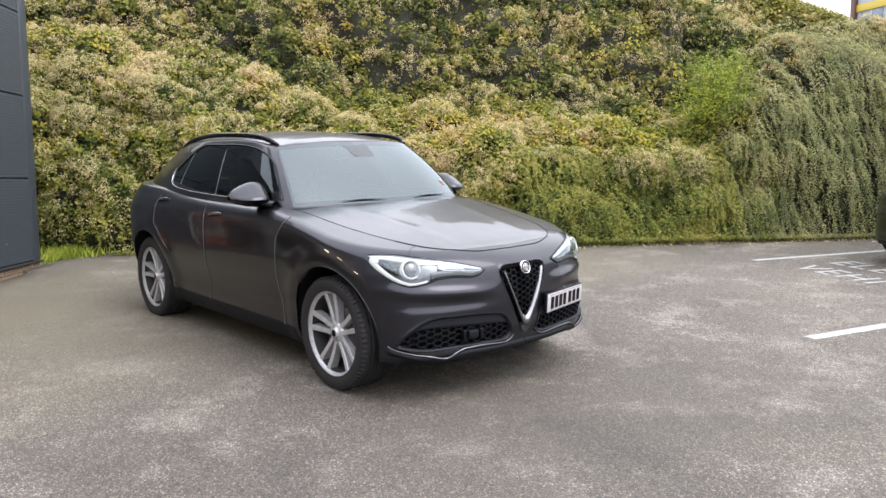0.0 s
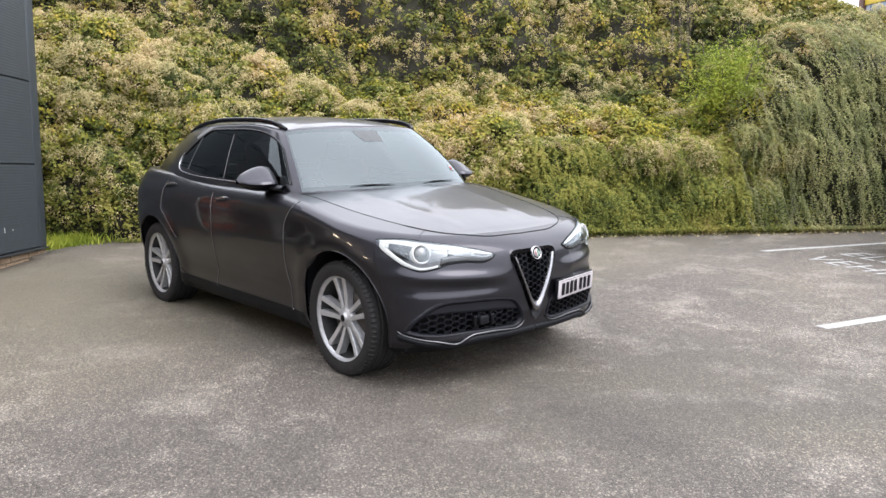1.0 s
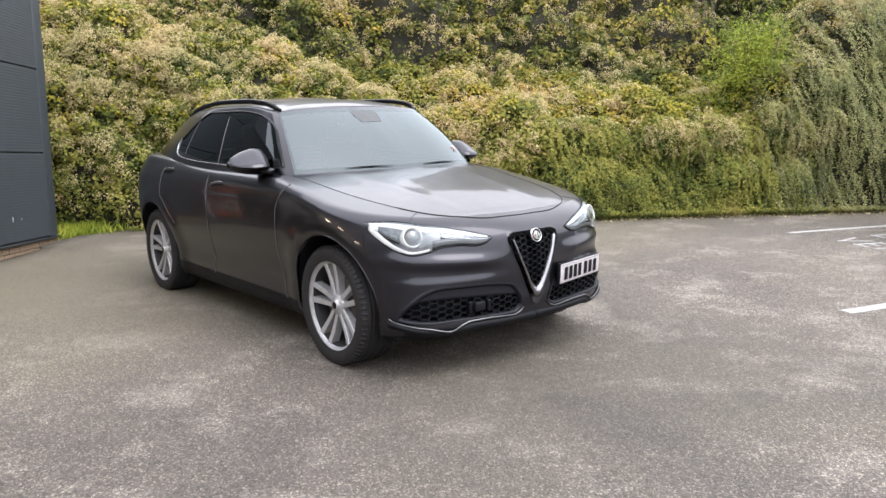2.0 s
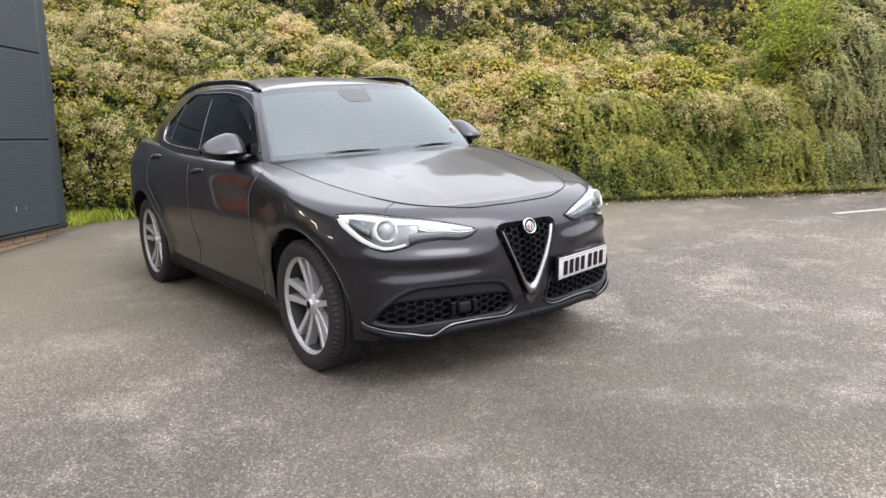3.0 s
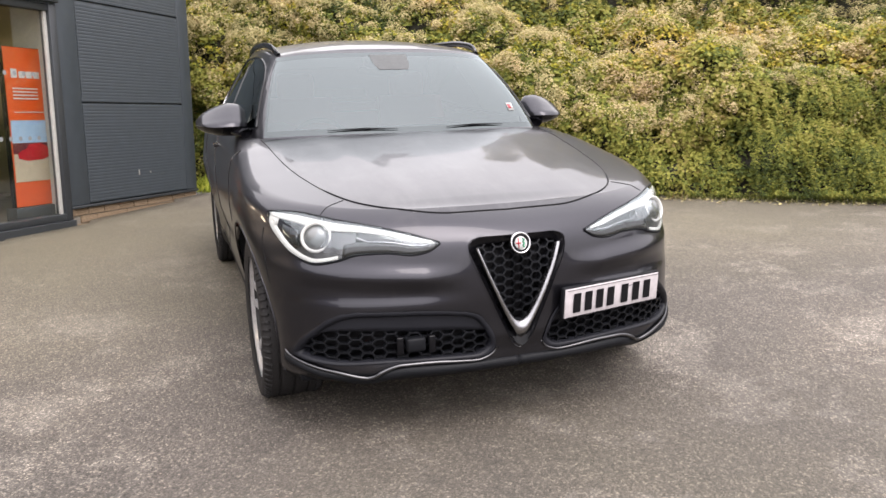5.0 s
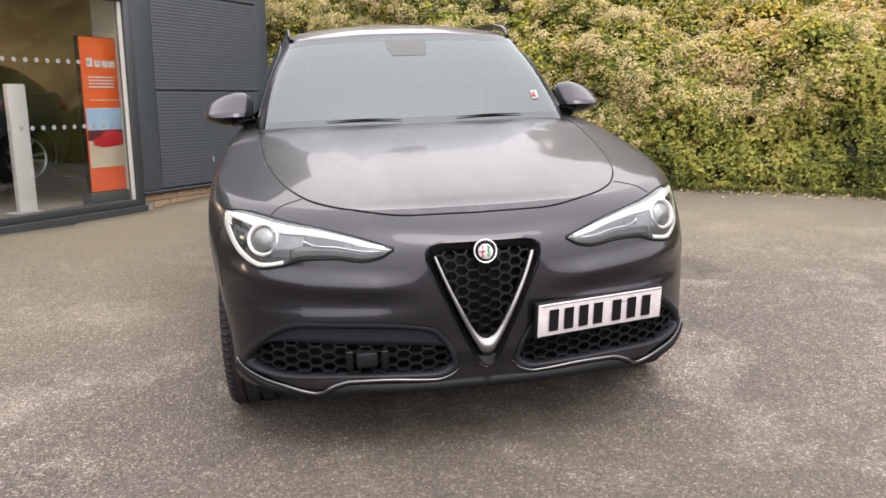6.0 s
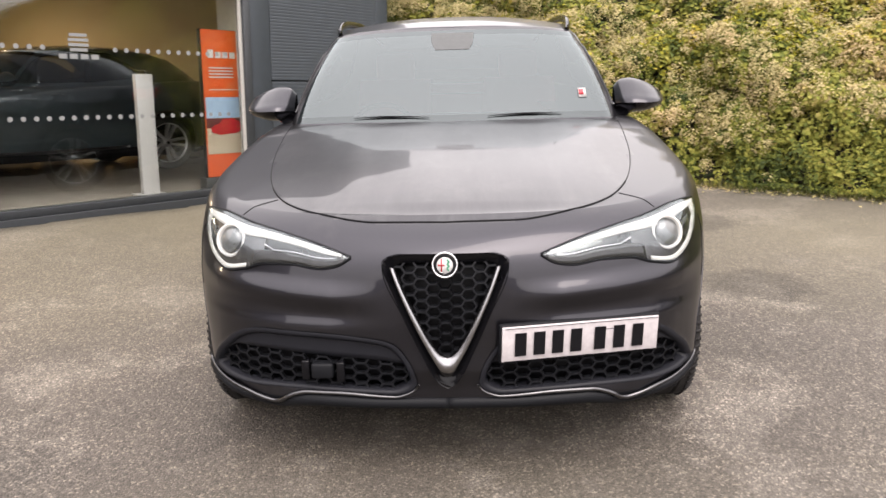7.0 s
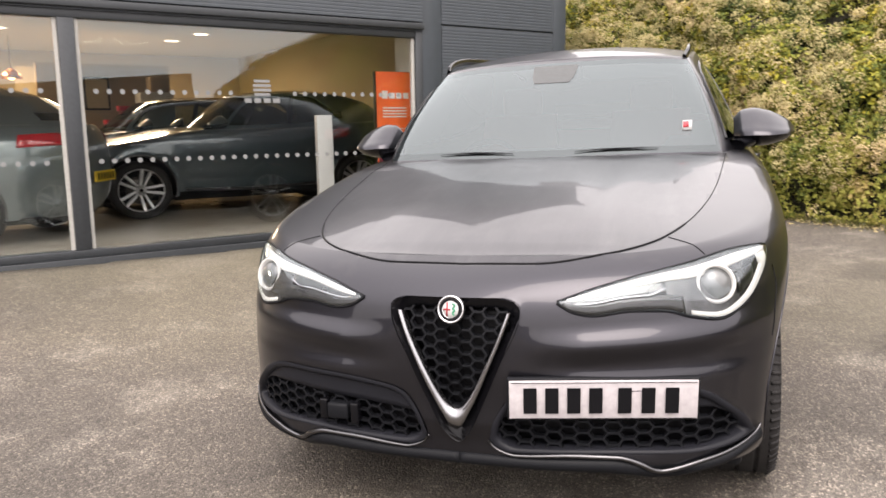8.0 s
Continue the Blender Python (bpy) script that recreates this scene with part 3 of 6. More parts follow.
    for sd in (1, -1):
        mesh_part("door_post", panel_mesh("door_post", cv, cf[post & fore & (cx * sd > 0)], cn), M_BLACKGLOSS, parent, "gloss black door post", False)
        mesh_part("window_divider", panel_mesh("window_divider", cv, cf[post & ~fore & (cx * sd > 0)], cn), M_BLACKGLOSS, parent, "thin black window divider", False)
        bm = bmesh.new()
        flip = np.array([sd, 1, 1])
        rim = [i for i in range(n) if 3.6 < u[i] < 8.08]
        tube(bm, [grid[rim[0]][nb + k] * flip for k in range(0, nw, 3)] + [grid[i][nb + nw] * flip for i in rim], .009, 6)
        part("window_seal", bm, M_BLACKGLOSS, parent)
        k = int(np.argmin(np.abs(u - 7.62)))
        bm = bmesh.new()
        tube(bm, [(grid[k][nb + j] + np.array([.003, 0, 0])) * flip for j in range(nw + 1)], .003, 6)
        part("divider_trim", bm, M_SATIN_DARK, parent)
    mesh_part("roof", panel_mesh("roof", cv, cf[roof], cn), paint_mat, parent, "", False)
    def pane(name, sel, mat, label):
        me = panel_mesh(name, cv, cf[sel], cn)
        ob = mesh_part(name, me, mat, parent, label, False)
        ob.visible_shadow = False
    pane("windscreen", zones == 1, screen_mat or M_SCREEN, "pale reflecting windscreen")
    pane("screen_border", zones == 6, M_BORDER, "dark printed border of the windscreen")
    pane("rear_window", zones == 4, M_PRIVACY, "dark tinted rear window")
    for sd in (1, -1):
        pane("front_side_window", (zones == 2) & (cx * sd > 0), side_mat or M_SIDEGLASS, "clear front door glass")
        pane("rear_side_window", (zones == 3) & (cx * sd > 0), rear_mat or M_PRIVACY, "black tinted rear door glass")
        pane("quarter_window", (zones == 5) & (cx * sd > 0), M_PRIVACY, "black tinted quarter glass")
    # underside and wheel housings
    bm = bmesh.new()
    box(bm, (-.80, -.50, .21), (.80, 3.5, .27), .02)
    part("floor_pan", bm, M_BLACK, parent, "matt black underside")
    for cy in (-.015, 2.818):
        for s in (1, -1):
            bm = bmesh.new()
            arc = [(math.cos(a) * .413, math.sin(a) * .413) for a in np.linspace(-.25, math.pi + .25, 33)]
            quads(bm, [[(s * xx, cy + p, .355 + q) for xx in (float(abs(whole.side(s, cy + p, max(.24, .355 + q)).x)) - .012, .75, .52)] for p, q in arc])
            quads(bm, [[(s * .52, cy + p * k, .355 + q * k) for k in (1, .05)] for p, q in arc])
            part("wheel_housing", bm, M_BLACK, parent)
            bm = bmesh.new()
            lip = []
            for a in np.linspace(-.26, math.pi + .26, 41):
                yy, zz = cy + .417 * math.cos(a), .355 + .417 * math.sin(a)
                lip.append(whole.side(s, yy, zz, .001))
            tube(bm, lip, .003 if lip_mat is None else .012, 6)
            part("arch_lip", bm, lip_mat or paint_mat, parent)
    return whole, cab, foot, eave, u


# dark tone stands in for the shade behind the spokes
M_BARREL = simple("barrel_shade_metal", (0.028, 0.028, 0.028), 0.55, 0.2, spec=0.2)


def wheel(parent, m, alloy, twin=True):
    """A wheel at the pose m: +x is its outer side."""
    w = new("wheel")
    w.parent = parent
    w.matrix_local = m
    bm = bmesh.new()
    prof = [(.262, -.115), (.285, -.122), (.312, -.126), (.332, -.121), (.343, -.112), (.349, -.10)]
    for g in (-.058, 0.0, .058):
        prof += [(.351, g - .012), (.351, g - .006), (.343, g - .005), (.343, g + .005), (.351, g + .006), (.351, g + .012)]
    prof += [(.349, .10), (.343, .112), (.332, .121), (.312, .126), (.285, .122), (.262, .115)]
    lathe(bm, prof, 72)
    part("tyre", bm, M_RUBBER, w, "black tyre with grooved tread")
    bm = bmesh.new()
    for k in range(72):
        for sd in (-1, 1):
            a = 2 * math.pi * (k + .25 * sd) / 72
            mm = Matrix.Rotation(a, 4, "X") @ Matrix.Translation((sd * .108, 0, .3435)) @ Matrix.Rotation(sd * .6, 4, "Y")
            box(bm, (-.016, -.0055, -.004), (.016, .0055, .004), 0, mm)
    tagged(part("tread", bm, M_RUBBER, w), kind="stuff")
    bm = bmesh.new()
    lathe(bm, [(.246, .092), (.250, .095), (.262, .108), (.271, .113), (.274, .108), (.270, .100), (.262, .098)], 72)
    part("rim", bm, alloy, w, "silver alloy rim")
    bm = bmesh.new()
    lathe(bm, [(.262, -.11), (.245, -.10), (.235, -.03), (.240, .06), (.2465, .091)], 72)
    part("barrel", bm, M_BARREL, w, "inner rim coloured dark for the shade behind the spokes")
    bm = bmesh.new()
    lathe(bm, [(.0, .0), (.165, .0), (.168, .01), (.168, .03), (.165, .035), (.07, .036), (.0, .036)], 48)
    part("brake_disc", bm, M_BRAKE, w)
    n = 5
    for k in range(n):
        bm = bmesh.new()
        for sd in (-1, 1):
            mid = 2 * math.pi * k / n
            rows = []
            for t in np.linspace(0, 1, 9):
                r = .045 + (.262 - .045) * t
                hw = .0135 + .0045 * t
                xo = .074 + .025 * t - .006 * math.sin(t * math.pi)
                rad = Vector((0, math.cos(mid), math.sin(mid)))
                tan = Vector((0, -math.sin(mid), math.cos(mid)))
                p = rad * r + tan * sd * (.0185 + .033 * t)
                rows.append([p + tan * hw * c + Vector((xo + h, 0, 0)) for c, h in ((-1.15, -.05), (-1, -.003), (-.9, 0), (.9, 0), (1, -.003), (1.15, -.05))])
            vs = quads(bm, rows)
        bmesh.ops.recalc_face_normals(bm, faces=bm.faces)
        part("spoke", bm, alloy, w, "", False)
    bm = bmesh.new()
    lathe(bm, [(.0, .094), (.025, .094), (.030, .090), (.032, .080), (.058, .078), (.066, .070), (.07, .04)], 40)
    part("hub_cap", bm, alloy, w, "round hub cap with dark badge")
    bm = bmesh.new()
    lathe(bm, [(.0, .0965), (.02, .0965), (.022, .0945)], 32)
    part("hub_badge", bm, M_INK, w)
    for k in range(5):
        bm = bmesh.new()
        a = 2 * math.pi * (k + .5) / 5
        mm = Matrix.Translation((.066, .052 * math.cos(a), .052 * math.sin(a)))
        r = bmesh.ops.create_cone(bm, cap_ends=True, segments=6, radius1=.009, radius2=.008, depth=.02, matrix=mm @ Matrix.Rotation(math.pi / 2, 4, "Y"))
        part("wheel_bolt", bm, M_BRAKE, w)
    return w


def front_strip(bm, surf, s, top, bottom, n, m, off, depth):
    """A plate on the nose between two lines, s is the side of the car."""
    T, B = curve_pts(top, n), curve_pts(bottom, n)
    grid = []
    for a, b in zip(T, B):
        grid.append([surf.front(s * (a[0] + (b[0] - a[0]) * t), a[1] + (b[1] - a[1]) * t, off) for t in np.linspace(0, 1, m)])
    return slab(bm, grid, (0, depth, 0))


def honeycomb(bm, surf, poly, hex_w, hex_h, off, wall, depth):
    """Walls of six-sided cells laid on the nose inside an outline."""
    poly = np.asarray(poly)
    x0, z0 = poly.min(0)
    x1, z1 = poly.max(0)
    done = set()
    for col in range(int((x1 - x0) / (hex_w * .75)) + 3):
        x = x0 - hex_w / 2 + col * hex_w * .75
        for row in range(int((z1 - z0) / hex_h) + 3):
            z = z0 - hex_h / 2 + row * hex_h + (hex_h / 2 if col % 2 else 0)
            c = [(x + hex_w / 2, z), (x + hex_w / 4, z + hex_h / 2), (x - hex_w / 4, z + hex_h / 2), (x - hex_w / 2, z), (x - hex_w / 4, z - hex_h / 2), (x + hex_w / 4, z - hex_h / 2)]
            for a, b in zip(c, c[1:] + c[:1]):
                key = tuple(sorted(((round(a[0], 3), round(a[1], 3)), (round(b[0], 3), round(b[1], 3)))))
                if key in done:
                    continue
                done.add(key)
                if not inside(poly, [((a[0] + b[0]) / 2, (a[1] + b[1]) / 2)])[0]:
                    continue
                d = Vector((b[0] - a[0], b[1] - a[1])).normalized()
                nx, nz = -d.y * wall / 2, d.x * wall / 2
                pts = [(px + k * nx, pz + k * nz) for (px, pz), k in ((a, 1), (a, -1), (b, -1), (b, 1))]
                f = [bm.verts.new(surf.front(px, pz, off)) for px, pz in pts]
                g = [bm.verts.new(v.co + Vector((0, depth, 0))) for v in f]
                bm.faces.new(f)
                for k in range(4):
                    bm.faces.new((f[k], g[k], g[(k + 1) % 4], f[(k + 1) % 4]))
    bmesh.ops.recalc_face_normals(bm, faces=bm.faces)
    return bm


# ---- the parked car ----
LAMP_TOP = [(.862, .845), (.852, .862), (.78, .867), (.63, .842), (.54, .826), (.415, .798), (.345, .777), (.298, .762)]
LAMP_LOW = [(.860, .815), (.842, .775), (.80, .722), (.735, .692), (.66, .706), (.585, .729), (.49, .733), (.40, .723), (.345, .732), (.298, .758)]


def headlamp(parent, surf, s):
    lamp = new("headlamp")
    lamp.parent = parent
    tagged(lamp, "lit slanting headlamp with a white light strip")
    n, m = 44, 14
    T, B = curve_pts(LAMP_TOP, n), curve_pts(LAMP_LOW, n)

    def at(i, t, off):
        a, b = T[i], B[i]
        return surf.front(s * (a[0] + (b[0] - a[0]) * t), a[1] + (b[1] - a[1]) * t, off)
    bm = bmesh.new()
    slab(bm, [[at(i, t, .003) for t in np.linspace(.0, 1, m)] for i in range(n)], (0, .004, 0))
    part("housing", bm, M_LAMP_HOUSE, lamp, "grey lamp housing")
    # silver reflector under the strip, towards the grille
    bm = bmesh.new()
    i0 = int(n * .50)
    slab(bm, [[at(i, t, .0055) for t in np.linspace(.24, .60 - .10 * (i - i0) / (n - i0), 5)] for i in range(i0, n - 3)], (0, .002, 0))
    part("reflector", bm, M_REFLECTOR, lamp, "silver reflector")
    # facets beside the projector
    for a0, a1, t0, t1 in ((5, 10, .40, .74), (11, 15, .30, .52)):
        bm = bmesh.new()
        slab(bm, [[at(i, t, .008 + .006 * (i - a0) / (a1 - a0)) for t in np.linspace(t0, t1, 3)] for i in range(a0, a1)], (0, .004, 0))
        part("facet", bm, M_REFLECTOR, lamp)
    # light strip along the top and round the outer end
    bm = bmesh.new()
    rows = []
    for i in range(n):
        f = i / (n - 1)
        t0 = .085 + .03 * f
        t1 = t0 + .15 + .07 * f
        rows.append([at(i, t, .009) for t in np.linspace(t0, t1, 4)])
    slab(bm, rows[2:-2], (0, .003, 0))
    part("light_strip", bm, M_DRL, lamp, "white daytime light strip")
    bm = bmesh.new()
    low = []
    m2 = int(n * .44)
    for ex, ez in ((.838, .853), (.847, .846), (.852, .836), (.855, .824)):
        low.append([surf.front(s * (ex - .026 * t), ez - .006 * t, .0085) for t in (0, .5, 1)])
    for i in range(1, m2):
        f = i / m2
        a, b = T[i], B[i]
        nx = -.80 + .65 * f
        up = np.array([nx, math.sqrt(1 - nx * nx)])
        wdt = .023 * (1 - .5 * f)
        low.append([surf.front(s * (b[0] + up[0] * (.005 + wdt * t)), b[1] + up[1] * (.005 + wdt * t), .0085) for t in (0, .5, 1)])
    slab(bm, low, (0, .003, 0))
    part("light_strip", bm, M_DRL, lamp, "white daytime light strip")
    # inner dark blade and its thin bright edge
    bm = bmesh.new()
    slab(bm, [[at(i, t, .0075) for t in np.linspace(.60 - .10 * (i - i0) / (n - i0), .97, 4)] for i in range(i0 - 3, n - 1)], (0, .003, 0))
    part("inner_blade", bm, M_BLADE, lamp, "dark inner blade")
    bm = bmesh.new()
    edge = [at(i, (.60 if i > i0 + 3 else .60 - .05 * (i0 + 3 - i)) - .10 * (i - i0) / (n - i0), .011) for i in range(i0, n - 3)]
    tube(bm, edge, .0028, 6)
    part("blade_edge", bm, M_CHROME, lamp)
    # projector
    c = surf.front(s * .715, .785, .006)
    e = .01
    nrm = (surf.front(s * .715, .785, .1) - surf.front(s * .715, .785, 0)).normalized()
    tilt = (nrm * .55 + Vector((0, -1, 0)) * .45).normalized()
    q = tilt.to_track_quat("X", "Z").to_matrix().to_4x4()
    mm = Matrix.Translation(c) @ q
    bm = bmesh.new()
    lathe(bm, [(.046, .0), (.047, .009), (.050, .013), (.055, .012), (.058, .004), (.058, -.02)], 40)
    bmesh.ops.transform(bm, matrix=mm, verts=bm.verts)
    part("light_ring", bm, M_RING, lamp, "bright ring round the projector")
    bm = bmesh.new()
    lathe(bm, [(.0, .018), (.015, .017), (.030, .012), (.042, .004), (.046, -.004)], 40)
    bmesh.ops.transform(bm, matrix=mm, verts=bm.verts)
    part("projector_lens", bm, M_PROJECTOR, lamp, "round glass projector lens")
    # clear cover and dark seal
    bm = bmesh.new()
    slab(bm, [[at(i, t, .020 * (math.sin(math.pi * min(1, max(0, i / (n - 1)))) ** .5) * math.sin(math.pi * t) ** .6 + .006) for t in np.linspace(0, 1, m)] for i in range(n)], (0, .001, 0))
    ob = part("cover", bm, M_LENS, lamp, "clear cover")
    ob.visible_shadow = False
    bm = bmesh.new()
    loop = [at(i, 0, .003) for i in range(n)] + [at(i, 1, .003) for i in range(n - 1, -1, -1)]
    tube(bm, loop, .0045, 6, closed=True)
    part("seal", bm, M_BLACK, lamp)


def mirror_wing(parent, paint_mat, s):
    mir = new("door_mirror")
    mir.parent = parent
    tagged(mir, "door mirror with a grey cap and black lower shell")
    # sections from the root to the tip: place, depth and height; the cap slopes up and back
    secs = [(.803, .950, 1.140, .060, .062), (.838, .945, 1.150, .108, .086), (.885, .945, 1.152, .126, .090), (.94, .950, 1.148, .126, .082), (.99, .958, 1.144, .112, .064), (1.030, .970, 1.140, .082, .042), (1.055, .984, 1.137, .030, .016)]
    D = np.stack([spline(list(zip(np.linspace(0, 1, len(secs)), [x[k] for x in secs])), np.linspace(0, 1, 25)) for k in (0, 1, 2, 3, 4)], 1)
    over = curve_pts([(-1.12, -.28), (-1.08, -.14), (-.78, .20), (-.40, .60), (-.06, .90), (.15, 1.0), (.33, .95)], 15)
    under = curve_pts([(.33, .95), (.42, .4), (.42, -.5), (.28, -.84), (-.2, -.88), (-.80, -.66), (-1.12, -.28)], 15)
    for name, outline, mat in (("cap", over, paint_mat), ("lower_shell", under, M_BLACKGLOSS)):
        bm = bmesh.new()
        quads(bm, [[(s * x, y + p * d, z + q * h) for p, q in outline] for x, y, z, d, h in D])
        bmesh.ops.recalc_face_normals(bm, faces=bm.faces)
        part(name, bm, mat, mir)
    bm = bmesh.new()
    tube(bm, curve_pts([(s * .80, .80, 1.085), (s * .85, .86, 1.10), (s * .90, .92, 1.125), (s * .96, .96, 1.135)], 12), [.062, .058, .055, .052, .05, .048, .046, .044, .042, .04, .036, .028], 10, flat=.45)
    part("arm", bm, M_BLACKGLOSS, mir, "gloss black mirror arm")
    bm = bmesh.new()
    box(bm, (.86, .993, 1.115), (.99, .999, 1.195), .002)
    bmesh.ops.scale(bm, vec=(s, 1, 1), verts=bm.verts)
    part("mirror_glass", bm, M_CHROME, mir)


M_LAMP_HOUSE = simple("lamp_housing_grey", (0.095, 0.095, 0.096), 0.28, 0.8, 0, 0.25, 25, 0.4)
M_BLADE = simple("dark_lamp_blade", (0.05, 0.05, 0.05), 0.25, 0.6)
# lighter than the body paint: a highlight put into the edge colour
M_EDGE = simple("panel_edge_glint", (0.22, 0.22, 0.23), 0.4, 0.5)
M_HOUSING_PATCH = simple("housing_patch_grey", (0.062, 0.065, 0.066), 0.5, 0, 0, 0.0, 40, 0.1, 0.2)
M_RING = glow("ring_light", (0.30, 0.30, 0.29), 0.24)
M_PROJECTOR = simple("projector_glass", (0.13, 0.135, 0.135), 0.3, 0.4, 0.3)

car = thing("parked_car", "dark grey five-door estate car with damp bonnet parked on asphalt", "car")
shell, cabin, foot_ring, eave_ring, ring_u = car_shell(M_PAINT, car)

for s in (1, -1):
    for cy in (0.0, 2.818):
        turn = Matrix.Translation((s * .793, cy, .349)) @ (Matrix.Identity(4) if s > 0 else Matrix.Rotation(math.pi, 4, "Z")) @ Matrix.Rotation(.45, 4, "X")
        wheel(car, turn, M_ALLOY)
    headlamp(car, shell, s)
    mirror_wing(car, M_PAINT, s)

# grille: frame, metal V, mesh, backing
grille = new("grille")
grille.parent = car
tagged(grille, "black shield grille with a satin metal V")
bm = bmesh.new()
half = curve_pts(SHIELD, 60)
ring_pts = np.vstack([half, (half * np.array([-1, 1]))[::-1][1:-1]])
cen = np.array([0, .60])
rows = []
for p in ring_pts:
    d = np.array([-p[0], (cen[1] - p[1])])
    q = np.array([p[0] * .80, .60 + (p[1] - .60) * .80]) if p[1] < .7 else np.array([p[0] * .86, p[1] - .022])
    q[1] = max(q[1], .385)
    rows.append([shell.front(p[0], p[1], .004), shell.front((p[0] * .8 + q[0] * .2), (p[1] * .8 + q[1] * .2), -.006), shell.front(q[0], q[1], -.016), shell.front(q[0], q[1], -.055)])
quads(bm, rows, closed_u=True)
bmesh.ops.recalc_face_normals(bm, faces=bm.faces)
part("frame", bm, M_BLACKGLOSS, grille, "gloss black surround")
bm = bmesh.new()
slab(bm, [[shell.front(x * k, z, -.055) for k in np.linspace(-1, 1, 7)] for x, z in [(.19, .76), (.19, .73), (.14, .6), (.09, .48), (.04, .39), (.015, .35)]], (0, .01, 0))
part("backing", bm, M_INK, grille)
bm = bmesh.new()
honeycomb(bm, shell, [(-.165, .752), (.165, .752), (.150, .70), (.09, .565), (.03, .455), (0, .43), (-.03, .455), (-.09, .565), (-.150, .70)], .050, .036, -.016, .006, .022)
part("mesh", bm, M_BLACK, grille, "black honeycomb mesh", False)
bm = bmesh.new()
outer = curve_pts([(.172, .735), (.142, .655), (.102, .560), (.066, .482), (.036, .425), (.016, .395), (0, .387)], 34)
inner = curve_pts([(.158, .732), (.128, .655), (.085, .562), (.048, .490), (.022, .455), (.008, .446), (0, .444)], 34)
rows = []
for a, b in list(zip(outer, inner)) + [((-p[0], p[1]), (-q[0], q[1])) for p, q in list(zip(outer, inner))[-2::-1]]:
    m2 = ((a[0] + b[0]) / 2, (a[1] + b[1]) / 2)
    rows.append([shell.front(a[0], a[1], -.006), shell.front(a[0], a[1], .010), shell.front(m2[0], m2[1], .016), shell.front(b[0], b[1], .004), shell.front(b[0], b[1], -.02)])
quads(bm, rows)
bmesh.ops.recalc_face_normals(bm, faces=bm.faces)
part("metal_v", bm, M_SATIN, grille, "satin metal V bar")
# round badge
bc = shell.front(0, .742, .012)
bq = Matrix.Translation(bc) @ Matrix.Rotation(radians(-14), 4, "X") @ Matrix.Rotation(-math.pi / 2, 4, "Z")


def badge_bit(name, bm, mat):
    bmesh.ops.transform(bm, matrix=bq, verts=bm.verts)
    me = bpy.data.meshes.new(name)
    bm.to_mesh(me)
    bm.free()
    return mesh_part(name, me, mat, grille)


bm = bmesh.new()
lathe(bm, [(.0, .004), (.034, .004), (.036, .007), (.039, .007), (.041, .004), (.041, -.01)], 40)
badge_bit("badge_rim", bm, M_CHROME)
bm = bmesh.new()
lathe(bm, [(.0, .0055), (.024, .0055), (.0245, .004)], 36)
badge_bit("badge_face", bm, M_WHITE)
bm = bmesh.new()
lathe(bm, [(.0255, .0045), (.0255, .006), (.033, .006), (.0335, .0045)], 36)
badge_bit("badge_band", bm, M_INK)
bm = bmesh.new()
box(bm, (.0058, -.012, -.020), (.0068, -.008, .020))
box(bm, (.0058, -.021, -.003), (.0068, -.0005, .002))
badge_bit("badge_bars", bm, M_RED)
bm = bmesh.new()
tube(bm, curve_pts([(.0065, .006, .017), (.0065, .014, .010), (.0065, .007, .004), (.0065, .014, -.003), (.0065, .007, -.009), (.0065, .012, -.017)], 20), .0028, 6)
badge_bit("badge_coil", bm, M_GREEN)

